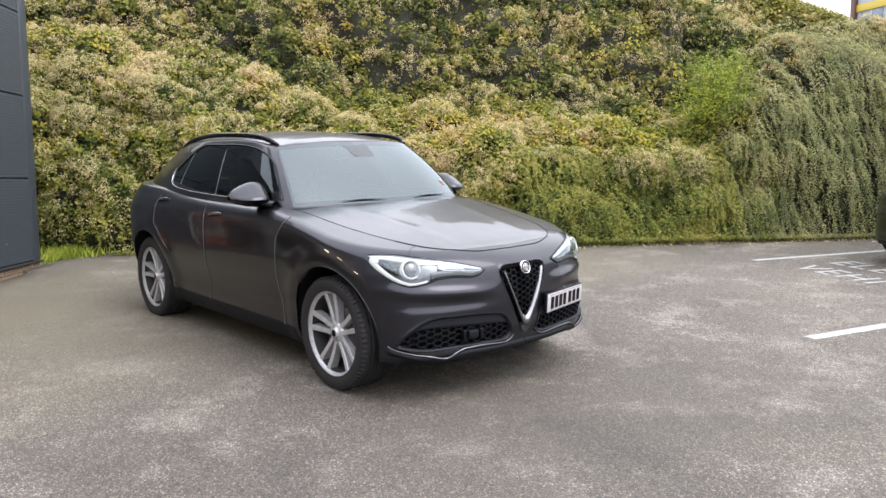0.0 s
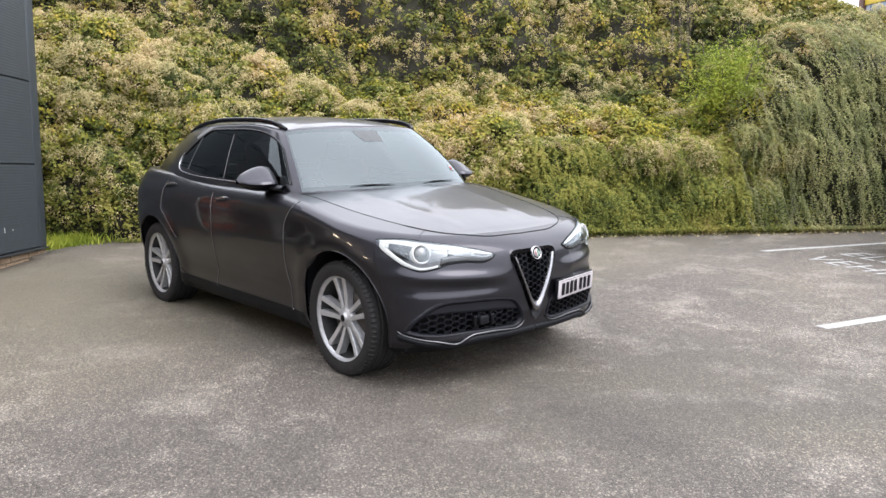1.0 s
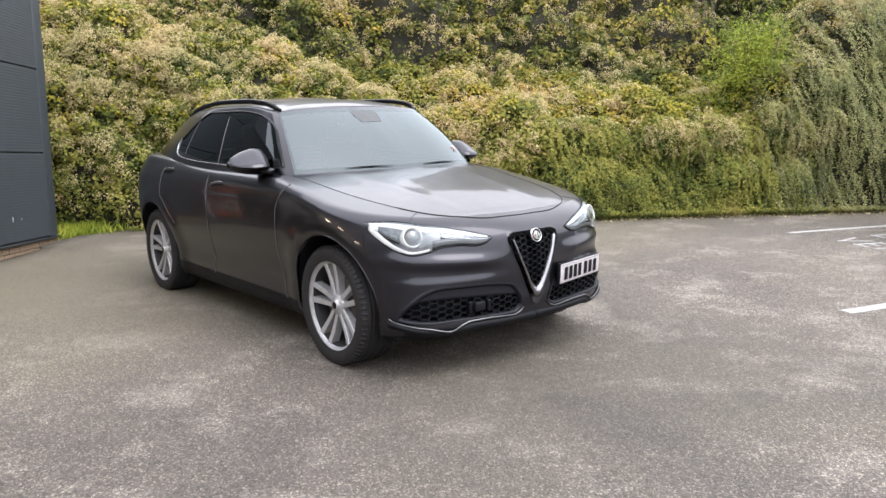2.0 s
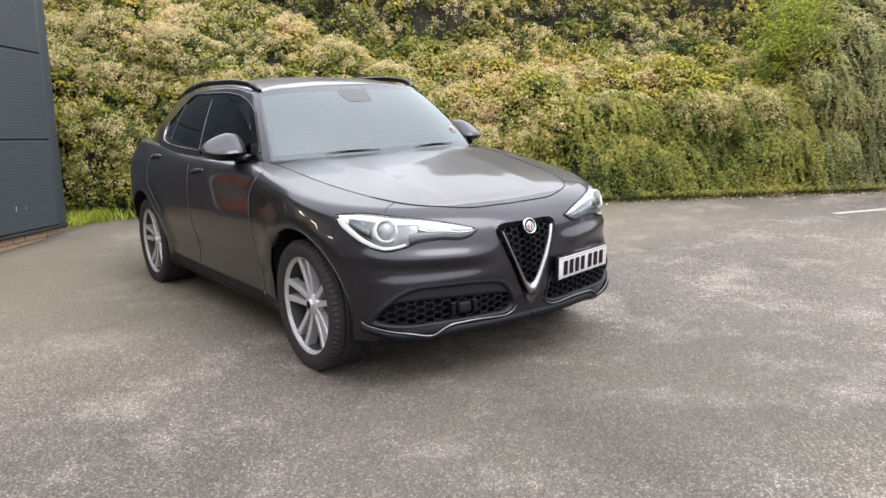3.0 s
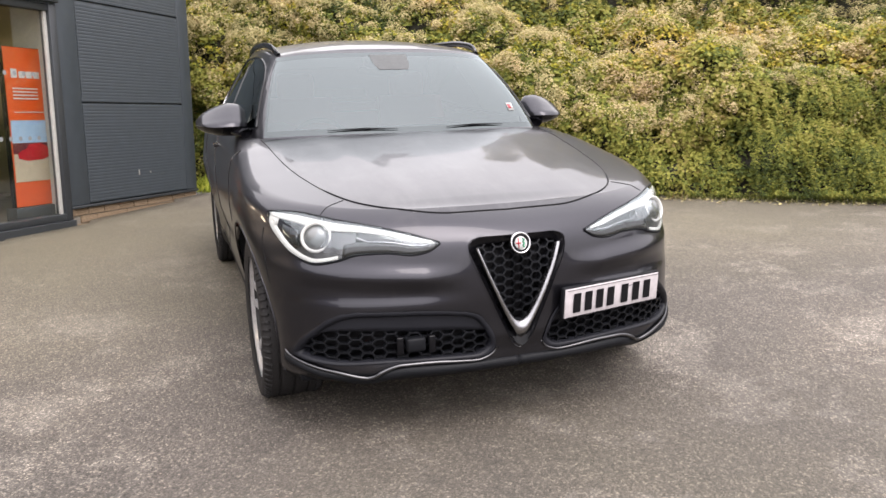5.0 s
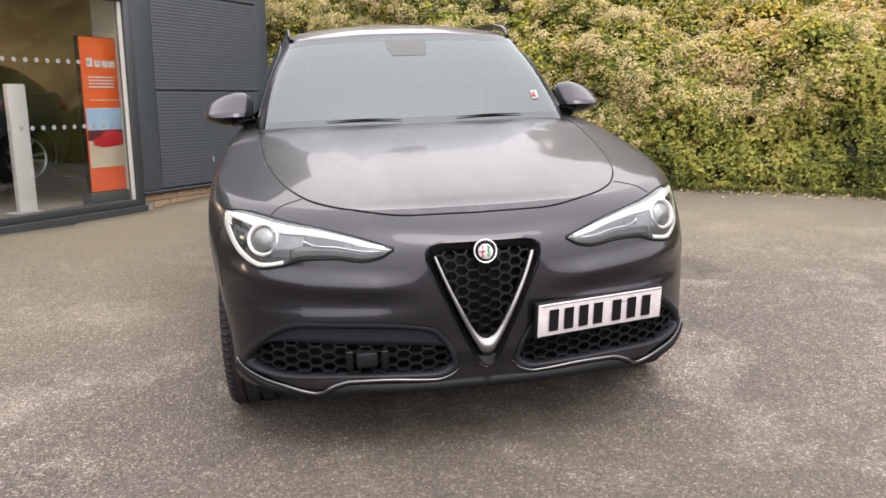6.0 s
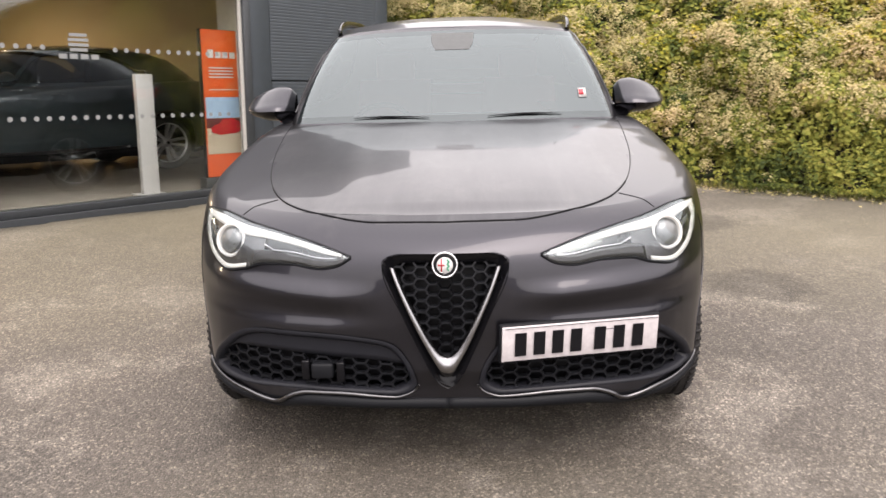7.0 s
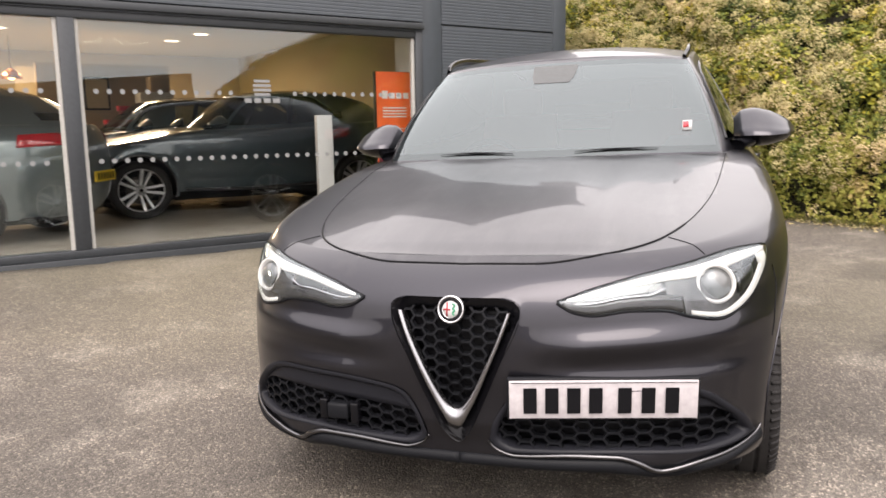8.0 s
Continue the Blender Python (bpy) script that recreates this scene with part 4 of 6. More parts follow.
# side intakes
for s in (1, -1):
    intake = new("lower_intake")
    intake.parent = car
    tagged(intake, "black lower air intake with honeycomb mesh")
    fog = curve_pts(FOG + FOG[:1], 110)[:-1]
    bm = bmesh.new()
    quads(bm, [[shell.front(s * x, z, .004), shell.front(s * (x + (.46 - x) * .03), z + (.40 - z) * .07, .007), shell.front(s * (x + (.46 - x) * .06), z + (.40 - z) * .17, -.004), shell.front(s * (x + (.46 - x) * .07), z + (.40 - z) * .19, -.06)] for x, z in fog], closed_u=True)
    bmesh.ops.recalc_face_normals(bm, faces=bm.faces)
    part("rim", bm, M_DARK, intake)
    bm = bmesh.new()
    slab(bm, [[shell.front(s * x, z, -.062) for z in np.linspace(a, b, 5)] for x, a, b in [(.12, .33, .45), (.2, .325, .50), (.35, .325, .52), (.5, .325, .525), (.6, .325, .525), (.7, .325, .50), (.78, .33, .43), (.82, .335, .37)]], (0, .01, 0))
    part("backing", bm, M_INK, intake)
    bm = bmesh.new()
    front_strip(bm, shell, s, [(.775, .43), (.72, .476), (.66, .505), (.60, .515), (.42, .513), (.22, .496), (.165, .475), (.14, .45)], [(.765, .42), (.71, .446), (.66, .448), (.60, .448), (.42, .440), (.26, .432), (.17, .424), (.125, .42)], 30, 5, -.012, .012)
    part("blanking_panel", bm, M_DARK, intake, "dark smooth upper panel")
    bm = bmesh.new()
    honeycomb(bm, shell, [(s * x, z) for x, z in [(.80, .355), (.765, .42), (.70, .447), (.51, .447), (.28, .434), (.135, .422), (.10, .38), (.115, .34), (.16, .325), (.36, .329), (.6, .33), (.74, .335)]], .056, .036, -.014, .006, .022)
    part("mesh", bm, M_BLACK, intake, "black honeycomb mesh", False)
    bm = bmesh.new()
    lip = curve_pts([(.845, .356), (.83, .338), (.75, .308), (.667, .291), (.60, .276), (.58, .273), (.56, .277), (.527, .294), (.49, .309), (.46, .315), (.36, .317), (.17, .308), (.13, .318), (.106, .333), (.094, .352)], 90)
    tube(bm, [shell.front(s * x, z, .006) for x, z in lip], [.0035 + .004 * math.sin(math.pi * k / 89) for k in range(90)], 8)
    part("bright_lip", bm, M_CHROME_DARK, intake, "thin bright metal lip")
    bm = bmesh.new()
    low = curve_pts([(.84, .30), (.75, .27), (.66, .25), (.58, .235), (.50, .25), (.40, .262), (.2, .262), (0.0, .262)], 40)
    up = curve_pts([(.846, .345), (.75, .306), (.667, .288), (.582, .261), (.50, .299), (.44, .31), (.2, .303), (0.0, .303)], 40)
    slab(bm, [[shell.front(s * (a[0] + (b[0] - a[0]) * t), a[1] + (b[1] - a[1]) * t, .012 * math.sin(math.pi * t) + .002) for t in np.linspace(0, 1, 6)] for a, b in zip(up, low)], (0, .01, 0))
    part("splitter", bm, M_BLACK, intake, "black lower splitter")
    if s < 0:
        for x in (.462, .345):
            bm = bmesh.new()
            c = shell.front(-x, .39, -.004)
            box(bm, (c.x - .013, c.y - .012, .357), (c.x + .013, c.y + .03, .423), .004)
            part("sensor_bracket", bm, M_BLACKGLOSS, intake)
        bm = bmesh.new()
        c = shell.front(-.405, .39, -.004)
        box(bm, (c.x - .036, c.y - .018, .366), (c.x + .036, c.y + .03, .418), .008)
        part("radar_sensor", bm, M_BLACK, intake, "dark square radar sensor")

# number plate beside the grille, with plain bars for its characters
plate = new("number_plate")
plate.parent = car
tagged(plate, "white number plate on a black holder")
pc = Vector((.4285 - .005, -.7115 - .021, .4895))
px = Vector((.494, .134, -.012)).normalized()
pz = Vector((.003, -.004, .104)).normalized()
pz = (pz - px * pz.dot(px)).normalized()
py = px.cross(pz) * -1
plate.matrix_local = Matrix(((px.x, py.x, pz.x, pc.x), (px.y, py.y, pz.y, pc.y), (px.z, py.z, pz.z, pc.z), (0, 0, 0, 1)))
bm = bmesh.new()
box(bm, (-.262, -.002, -.0575), (.262, .006, .0575), .003)
if py.y < 0:
    bmesh.ops.scale(bm, vec=(1, -1, 1), verts=bm.verts)
front = 1 if py.y < 0 else -1
part("plate_panel", bm, M_PLATE, plate, "white plate")
bm = bmesh.new()
box(bm, (-.268, -.024, -.064), (.268, -.0025, .064), .006)
if front < 0:
    bmesh.ops.scale(bm, vec=(1, -1, 1), verts=bm.verts)
part("plate_holder", bm, M_BLACK, plate)
wid = .050
for k, x0 in enumerate([-.222, -.161, -.100, -.039, .041, .106, .171]):
    bm = bmesh.new()
    box(bm, (x0, .0055 * front, -.038), (x0 + wid * .74, .0075 * front, .038), 0)
    part("plate_bar", bm, M_INK, plate, "", False)
for zz in (.0535, -.0535):
    bm = bmesh.new()
    box(bm, (-.256, .0055 * front, zz - .0008), (.256, .007 * front, zz + .0008))
    part("plate_border", bm, M_INK, plate, "", False)

# shut lines
def seam(name, pts, r=.0035, flat=1.0):
    bm = bmesh.new()
    tube(bm, pts, r, 6)
    part(name, bm, M_INK, car)


def folded_edge(pts):
    """The rounded edge of a panel beside its gap, its glint painted as lighter grey."""
    bm = bmesh.new()
    tube(bm, [Vector(p) + Vector((0, .0035, 0)) for p in pts], .0026, 6)
    part("panel_edge", bm, M_EDGE, car)


EDGE = curve_pts([(0, -.640), (.22, -.630), (.40, -.575), (.56, -.445), (.66, -.21), (.72, .1), (.745, .35), (.765, .64)], 60)
thin = [.0035 if y < -.3 else .0018 for _, y in EDGE]
seam("bonnet_gap", [shell.top(-x, y, .0005) for x, y in EDGE[::-1]] + [shell.top(x, y, .0005) for x, y in EDGE[1:]], thin[::-1] + thin[1:])
for s in (1, -1):
    for line in ([(.585, .30), (.59, .6), (.575, .86), (.50, .99), (.47, 1.03)], [(1.72, .30), (1.67, .6), (1.66, .85), (1.665, 1.04)], [(2.35, .62), (2.52, .78), (2.62, .86), (2.61, 1.0), (2.57, 1.09)]):
        seam("door_gap", [shell.side(s, y, z, .0005) for y, z in curve_pts(line, 24)], .002)
        folded_edge([shell.side(s, y, z, .0008) for y, z in curve_pts(line, 24)])
    seam("sill_gap", [shell.side(s, y, z, .0005) for y, z in curve_pts([(.42, .30), (1.2, .30), (2.2, .30), (2.36, .36)], 24)], .003)
    seam("bumper_gap", [shell.side(s, y, z, .0005) for y, z in curve_pts([(-.41, .60), (-.38, .68), (-.345, .74), (-.33, .80)], 12)], .0016)
    bm = bmesh.new()
    tube(bm, [shell.top(s * x, y, .0005) for x, y in curve_pts([(.585, -.425), (.64, -.455), (.69, -.495)], 12)], .0015, 6)
    part("wing_gap", bm, M_INK, car)
    for hy, hz in ((1.48, .978), (2.474, 1.035)):
        h = new("door_handle")
        h.parent = car
        bm = bmesh.new()
        tube(bm, [shell.side(s, hy - .10 + .2 * t, hz + .012 - .024 * t, .002 + .014 * math.sin(math.pi * t) ** .6) for t in np.linspace(0, 1, 15)], [.002 + .003 * math.sin(math.pi * t) ** .7 for t in np.linspace(0, 1, 15)], 8, flat=1.3)
        part("grip", bm, M_BLACK, h)
        bm = bmesh.new()
        tube(bm, [shell.side(s, hy - .09 + .18 * t, hz + .024 - .024 * t, .008 + .018 * math.sin(math.pi * t) ** .6) for t in np.linspace(0, 1, 13)], .0055, 6)
        part("bright_strip", bm, M_CHROME, h, "bright chrome strip")
    # bright line under and behind the side glass
    bm = bmesh.new()
    line = curve_pts([(.95, 1.118), (1.4, 1.112), (1.8, 1.118), (2.2, 1.135), (2.42, 1.155), (2.52, 1.19), (2.55, 1.25), (2.53, 1.31)], 60)
    tube(bm, [cabin.side(s, y, z, .004) for y, z in line], .005, 6)
    part("window_trim", bm, M_CHROME, car, "bright chrome window line")
    bm = bmesh.new()
    tube(bm, [cabin.side(s, y, z, .001) for y, z in curve_pts([(1.635, 1.115), (1.655, 1.2), (1.70, 1.33), (1.75, 1.46)], 14)], .0032, 6)
    part("window_bar", bm, M_SATIN_DARK, car)
    # roof rail
    rail = new("roof_rail")
    rail.parent = car
    tagged(rail, "gloss black roof rail")
    bm = bmesh.new()
    path = curve_pts([(.585, 1.12, 1.485), (.598, 1.18, 1.515), (.604, 1.30, 1.543), (.608, 1.6, 1.566), (.606, 2.0, 1.571), (.594, 2.4, 1.549), (.578, 2.65, 1.512), (.560, 2.80, 1.474)], 40)
    tube(bm, [(s * a, b, c) for a, b, c in path], .012, 10, flat=1.6)
    part("bar", bm, M_BLACKGLOSS, rail)
    # tail lamp
    bm = bmesh.new()
    slab(bm, [[shell.side(s, y, z + .08 * (y - 3.2), .006) for z in np.linspace(.96, 1.08, 6)] for y in np.linspace(3.5, 3.74, 14)], (-s * .004, 0, 0))
    part("tail_lamp", bm, M_TAIL, car, "red tail lamp")
    # wiper
    bm = bmesh.new()
    w0, w1 = ((-.45, .70), (-.10, .60)) if s < 0 else ((.16, .60), (.50, .66))
    tube(bm, [cabin.at((w0[0] + (w1[0] - w0[0]) * t, -2, 1.099 + .006 * math.sin(math.pi * t)), (0, 1, 0), .006) for t in np.linspace(0, 1, 16)], [.0012 + .003 * math.sin(math.pi * t) for t in np.linspace(0, 1, 16)], 6)
    part("wiper", bm, M_BLACK, car, "black wiper blade")

# cowl, camera housing and sticker
bm = bmesh.new()
box(bm, (-.11, 1.09, 1.41), (.11, 1.20, 1.485), .02)
bmesh.ops.transform(bm, matrix=Matrix.Translation((0, -.06, 0)), verts=bm.verts)
part("camera_housing", bm, M_BLACK, car, "black camera housing behind the screen")
bm = bmesh.new()
tube(bm, [(x, 1.12 - .04 * (1 - (x / .13) ** 2), 1.40) for x in np.linspace(-.13, .13, 12)], [.02 + .018 * math.sin(math.pi * t) for t in np.linspace(0, 1, 12)], 8)
part("interior_mirror", bm, M_BLACK, car, "interior mirror")
bm = bmesh.new()
stk = [[cabin.at((x, -2, z), (0, 1, 0), .003) for z in np.linspace(1.165, 1.205, 3)] for x in np.linspace(.590, .628, 4)]
slab(bm, stk, (0, .001, 0))
part("screen_sticker", bm, M_WHITE, car, "white and red paper sticker")
bm = bmesh.new()
slab(bm, [[cabin.at((x, -2, z), (0, 1, 0), .0045) for z in np.linspace(1.175, 1.20, 3)] for x in np.linspace(.592, .615, 3)], (0, .001, 0))
part("sticker_mark", bm, M_RED, car)

# added patch on the glass, standing in for the housing seen through it
bm = bmesh.new()
slab(bm, [[cabin.at((x * (1 - .22 * t ** 3), -2, 1.482 - .082 * t), (0, 1, 0), .0015) for t in np.linspace(0, 1, 5)] for x in np.linspace(-.105, .105, 9)], (0, .002, 0))
part("camera_patch", bm, M_HOUSING_PATCH, car, "dark patch added on the glass to imitate the camera housing", False)
# inside the cabin
bm = bmesh.new()
slab(bm, [[(x, y, z) for x in np.linspace(-.74, .74, 9)] for y, z in ((.55, 1.04), (.70, 1.085), (.85, 1.085), (.95, 1.05), (.98, .95), (1.0, .75))], (0, .03, -.02))
part("dashboard", bm, M_CABIN, car, "dark dashboard")
bm = bmesh.new()
box(bm, (-.78, .6, .30), (.78, 3.4, .36), .02)
part("cabin_floor", bm, M_CABIN, car)
bm = bmesh.new()
box(bm, (-.70, 2.75, .36), (.70, 2.90, 1.18), .05)
part("rear_bench", bm, M_RED_LEATHER, car, "red leather rear bench")
for sx in (-.38, .38):
    seat = new("front_seat")
    seat.parent = car
    tagged(seat, "red leather front seat")
    bm = bmesh.new()
    slab(bm, [[(sx + x * (1 - .15 * t), 1.62 + .24 * t - .05 * (abs(x) / .25) ** 2, .62 + .62 * t) for x in np.linspace(-.25, .25, 9)] for t in np.linspace(0, 1, 9)], (0, .10, 0))
    part("backrest", bm, M_RED_LEATHER, seat)
    bm = bmesh.new()
    box(bm, (sx - .26, 1.12, .45), (sx + .26, 1.68, .62), .05)
    part("cushion", bm, M_RED_LEATHER, seat)
    bm = bmesh.new()
    box(bm, (sx - .12, 1.86, 1.22), (sx + .12, 1.96, 1.40), .04)
    part("headrest", bm, M_RED_LEATHER, seat)
bm = bmesh.new()
tube(bm, [(-.38 + .18 * math.cos(a), 1.06 + .06 * math.sin(a), .96 + .17 * math.sin(a)) for a in np.linspace(0, 2 * math.pi, 33)[:-1]], .014, 8, closed=True)
part("steering_wheel", bm, M_BLACK, car)

# ---- ground: one sheet, that rises a little to the foot of the showroom ----
def ground_z(x, y):
    u = -(.613 * (x + .94) + .788 * (y - 6.33))
    v = -.789 * (x + .94) + .614 * (y - 6.33)
    rise = spline([(-6, .0), (-1, .04), (0, .06), (2, .045), (3.8, .125), (6, .245), (13, .58), (18, .0)], u)
    near = np.clip(1 + v / 3.0, 0, 1)
    return np.where(v > .02, -.5, rise * near * near * (3 - 2 * near))


near_axis = np.linspace(-14, 14, 141)
far_axis = 14 * np.geomspace(1, 60, 12)[1:]
axis_pts = np.r_[-far_axis[::-1], near_axis, far_axis]
gx, gy = np.meshgrid(axis_pts, axis_pts, indexing="ij")
gz = ground_z(gx.ravel(), gy.ravel()).reshape(gx.shape)
bm = bmesh.new()
quads(bm, np.stack([gx, gy, gz], -1).tolist())
ground = part("ground", bm, M_ASPHALT, None, "", True)
tagged(ground, "worn grey asphalt car park with pale scuffed patches", "ground", kind="structure")


def stripe(p, q, w):
    """A painted line on the asphalt with slightly ragged edges."""
    rng = random.Random(int(p[0] * 100))
    p, q = Vector((*p, 0)), Vector((*q, 0))
    d = (q - p).normalized()
    s = Vector((-d.y, d.x, 0))
    n = int((q - p).length / .06)
    bm = bmesh.new()
    rows = []
    for i in range(n + 1):
        c = p + (q - p) * i / n
        rows.append([c + s * (w / 2 + rng.uniform(-.006, .004)) + Vector((0, 0, .0045)), c - s * (w / 2 + rng.uniform(-.006, .004)) + Vector((0, 0, .0045))])
    slab(bm, rows, (0, 0, -.003))
    ob = part("bay_line", bm, M_LINE, None, "", False)
    tagged(ob, "worn white painted parking bay line on asphalt", "road marking", "bay lines", "structure")


stripe((5.70, .63), (10.5, -1.39), .10)
stripe((2.40, -1.475), (7.4, -2.95), .11)

# painted words, read from the far side of the bay
up2, run2 = Vector((.90, -.43, 0)), Vector((-.43, -.90, 0))
for word, base in (("VEHI", Vector((5.52, .10, .0045))), ("ELE", Vector((6.13, -.07, .0045)))):
    fc = bpy.data.curves.new("painted_word", "FONT")
    fc.body = word
    fc.size = .52
    fc.space_character = 1.12
    fc.extrude = .001
    ob = new("painted_word", fc)
    ob.matrix_world = Matrix(((run2.x, up2.x, 0, base.x), (run2.y, up2.y, 0, base.y), (0, 0, 1, base.z), (0, 0, 0, 1)))
    fc.materials.append(M_LINE)
    tagged(ob, "white capital letters painted on the parking bay", "road marking", "painted words", "structure")

# ---- showroom building: x towards its free corner, y inwards, z up, in its own level ----
UU = Vector((.613, .788, -.047)).normalized()
VV = Vector((-.789, .614, 0)).normalized()
WW = UU.cross(VV).normalized()
VV = WW.cross(UU).normalized()
BLD = Matrix(((UU.x, VV.x, WW.x, -.94), (UU.y, VV.y, WW.y, 6.33), (UU.z, VV.z, WW.z, 0), (0, 0, 0, 1)))
M_CLAD = simple("slate_blue_cladding", (0.029, 0.0365, 0.044), 0.45, 0.0, 0.05, 0.05, 8, 0.10)
M_FRAME = simple("grey_window_frame", (0.026, 0.0295, 0.033), 0.45, 0.2)
M_SEAL = simple("pale_window_seal", (0.33, 0.324, 0.3), 0.5)
M_BRICK = simple("buff_brick", (0.18, 0.126, 0.078), 0.85, 0, 0, 0.5, 60, 0.3)
M_MORTAR = simple("mortar", (0.18, 0.162, 0.132), 0.9, 0, 0, 0.5, 120, 0.2)
M_PANE = glass("showroom_glass", (0.95, 0.96, 0.95), 0.05)
M_FLOOR_TILE = simple("pale_floor_tile", (0.312, 0.288, 0.252), 0.22, 0, 0, 0.0, 6, 0.08)
M_CREAM = simple("cream_wall", (0.276, 0.222, 0.132), 0.8, 0, 0, 0.1, 30, 0.06)
M_TAN = simple("tan_partition", (0.228, 0.162, 0.09), 0.7, 0, 0, 0.1, 20, 0.1)
M_CEIL = simple("warm_ceiling", (0.3, 0.252, 0.168), 0.85, 0, 0, 0.1, 30, 0.05)
M_ORANGE = simple("orange_print", (0.45, 0.06, 0.009), 0.4)
M_SKYBLUE = simple("printed_sky", (0.21, 0.312, 0.432), 0.4)
M_SAND = simple("printed_sand", (0.33, 0.282, 0.216), 0.4)
M_MAROON = simple("printed_maroon", (0.072, 0.009, 0.018), 0.4)
M_FROST = simple("frosted_white_film", (0.156, 0.162, 0.162), 0.6)
M_DOWNLIGHT = glow("downlight", (1.0, 0.85, 0.6), 1.7)
M_COPPER = simple("copper_shade", (0.75, 0.30, 0.12), 0.25, 1.0)
M_BULB = glow("bulb", (1.0, 0.62, 0.25), 3.0)
M_COUNTER = simple("white_counter", (0.39, 0.372, 0.33), 0.4)


def bpart(name, lo, hi, mat, label="", category="", kind="structure", bevel=0.0, parent=None):
    bm = bmesh.new()
    box(bm, lo, hi, bevel)
    ob = part(name, bm, mat, parent, "", bevel > 0)
    if parent is None:
        ob.matrix_world = BLD
        tagged(ob, label, category, "", kind)
    return ob


TOP, LOW = 4.6, 3.15
wall_front = bpart("wall_front", (-1.95, .035, -.35), (0, .30, TOP), M_CLAD, "slate blue ribbed cladding wall of the showroom", "wall")
wall_side = bpart("wall_side", (-.02, .302, -.35), (.0, 11.2, TOP), M_CLAD, "slate blue side wall of the showroom", "wall")


def cladding(x0, x1, z0, z1, parent):
    """A panel with fine level ribs."""
    bm = bmesh.new()
    rows = []
    z = z0 + .006
    pitch = .032
    rows.append((.034, z0 + .006))
    rows.append((.002, z0 + .008))
    while z + pitch < z1 - .008:
        rows += [(.0014, z + .003), (.0, z + .007), (.0, z + .025), (.0014, z + .029)]
        z += pitch
    rows.append((.002, z1 - .008))
    rows.append((.034, z1 - .006))
    quads(bm, [[(x, d, h) for d, h in rows] for x in (x0, x1)])
    quads(bm, [[(x0, .034, h) for d, h in rows], [(x0, d, h) for d, h in rows]])
    quads(bm, [[(x1, d, h) for d, h in rows], [(x1, .034, h) for d, h in rows]])
    bmesh.ops.recalc_face_normals(bm, faces=bm.faces)
    return part("cladding_panel", bm, M_CLAD, parent, "", False)


for z0, z1 in ((.13, 1.11), (1.11, 2.07), (2.07, 3.03), (3.03, 3.99), (3.99, TOP)):
    cladding(-1.71, -.19, z0, z1, wall_front)
for x0, x1 in ((-.186, .004), (-1.95, -1.714)):
    bpart("corner_flashing", (x0, -.002, .125), (x1, .034, TOP), M_CLAD, parent=wall_front, bevel=.006)
bpart("drip_flashing", (-1.952, -.022, .098), (.008, .034, .122), M_FRAME, parent=wall_front, bevel=.004)
for (bx, bz), tall in (((-.98, .36), .055), ((-.80, .37), .02)):
    bpart("paint_scuff", (bx - .006, -.003, bz), (bx + .006, .004, bz + tall), M_SEAL, parent=wall_front)
# brick plinth under the cladding
plinth = bpart("plinth", (-1.95, .03, -.40), (-.004, .0345, .097), M_MORTAR, "buff brick plinth under the cladding", "wall")
bm = bmesh.new()
box(bm, (-.1045, -.018, -.0325), (.1045, .012, .0325), .003)
brick_me = bpy.data.meshes.new("brick")
bm.to_mesh(brick_me)
bm.free()
brick_me.materials.append(M_BRICK)
for row in range(5):
    for k in range(10):
        x = -.11 - k * .215 - (.1075 if row % 2 else 0)
        if x < -1.85:
            continue
        b = new("brick", brick_me)
        b.parent = plinth
        b.location = (x, .03 + .002 * ((k * 7 + row * 3) % 3), .058 - row * .075)

# fascia over the glazing, frames and panes
fascia = bpart("wall_fascia", (-13.0, -.012, 1.99), (-1.952, .30, LOW), M_CLAD, "slate blue fascia above the showroom glazing", "wall")
for z0, z1 in ((2.07, 3.03), (3.03, LOW)):
    ob = cladding(-12.9, -1.97, z0, z1, fascia)
    ob.location = (0, -.050, 0)
bpart("fascia_flashing", (-13.0, -.055, 2.005), (-1.952, -.013, 2.066), M_FRAME, parent=fascia, bevel=.004)
glazing = thing("window_1", "large showroom window in a grey metal frame", "window", BLD, kind="structure")


def frame_bar(name, lo, hi, mat=None, label=""):
    return bpart(name, lo, hi, mat or M_FRAME, parent=glazing, bevel=.004)


frame_bar("window_sill", (-12.9, -.05, -.40), (-1.952, .12, .0))
frame_bar("frame_bottom", (-12.9, -.015, .001), (-2.035, .10, .065))
frame_bar("frame_head", (-12.9, .0, 1.925), (-2.035, .10, 1.989))
frame_bar("frame_jamb", (-2.034, -.01, -.02), (-1.953, .11, 1.989))
for x in (-5.27, -8.50, -11.7):
    frame_bar("mullion", (x - .062, -.012, .066), (x + .062, .11, 1.924))
for x0, x1 in ((-5.207, -2.035), (-8.437, -5.333), (-11.637, -8.563)):
    pane = bpart("pane", (x0, .050, .066), (x1, .056, 1.924), M_PANE, parent=glazing)
    pane.visible_shadow = False
    for xe in (x0, x1):
        bpart("pane_seal", (min(xe, xe + .03 * (1 if xe == x0 else -1)), .026, .066), (max(xe, xe + .03 * (1 if xe == x0 else -1)), .049, 1.924), M_SEAL, parent=glazing)

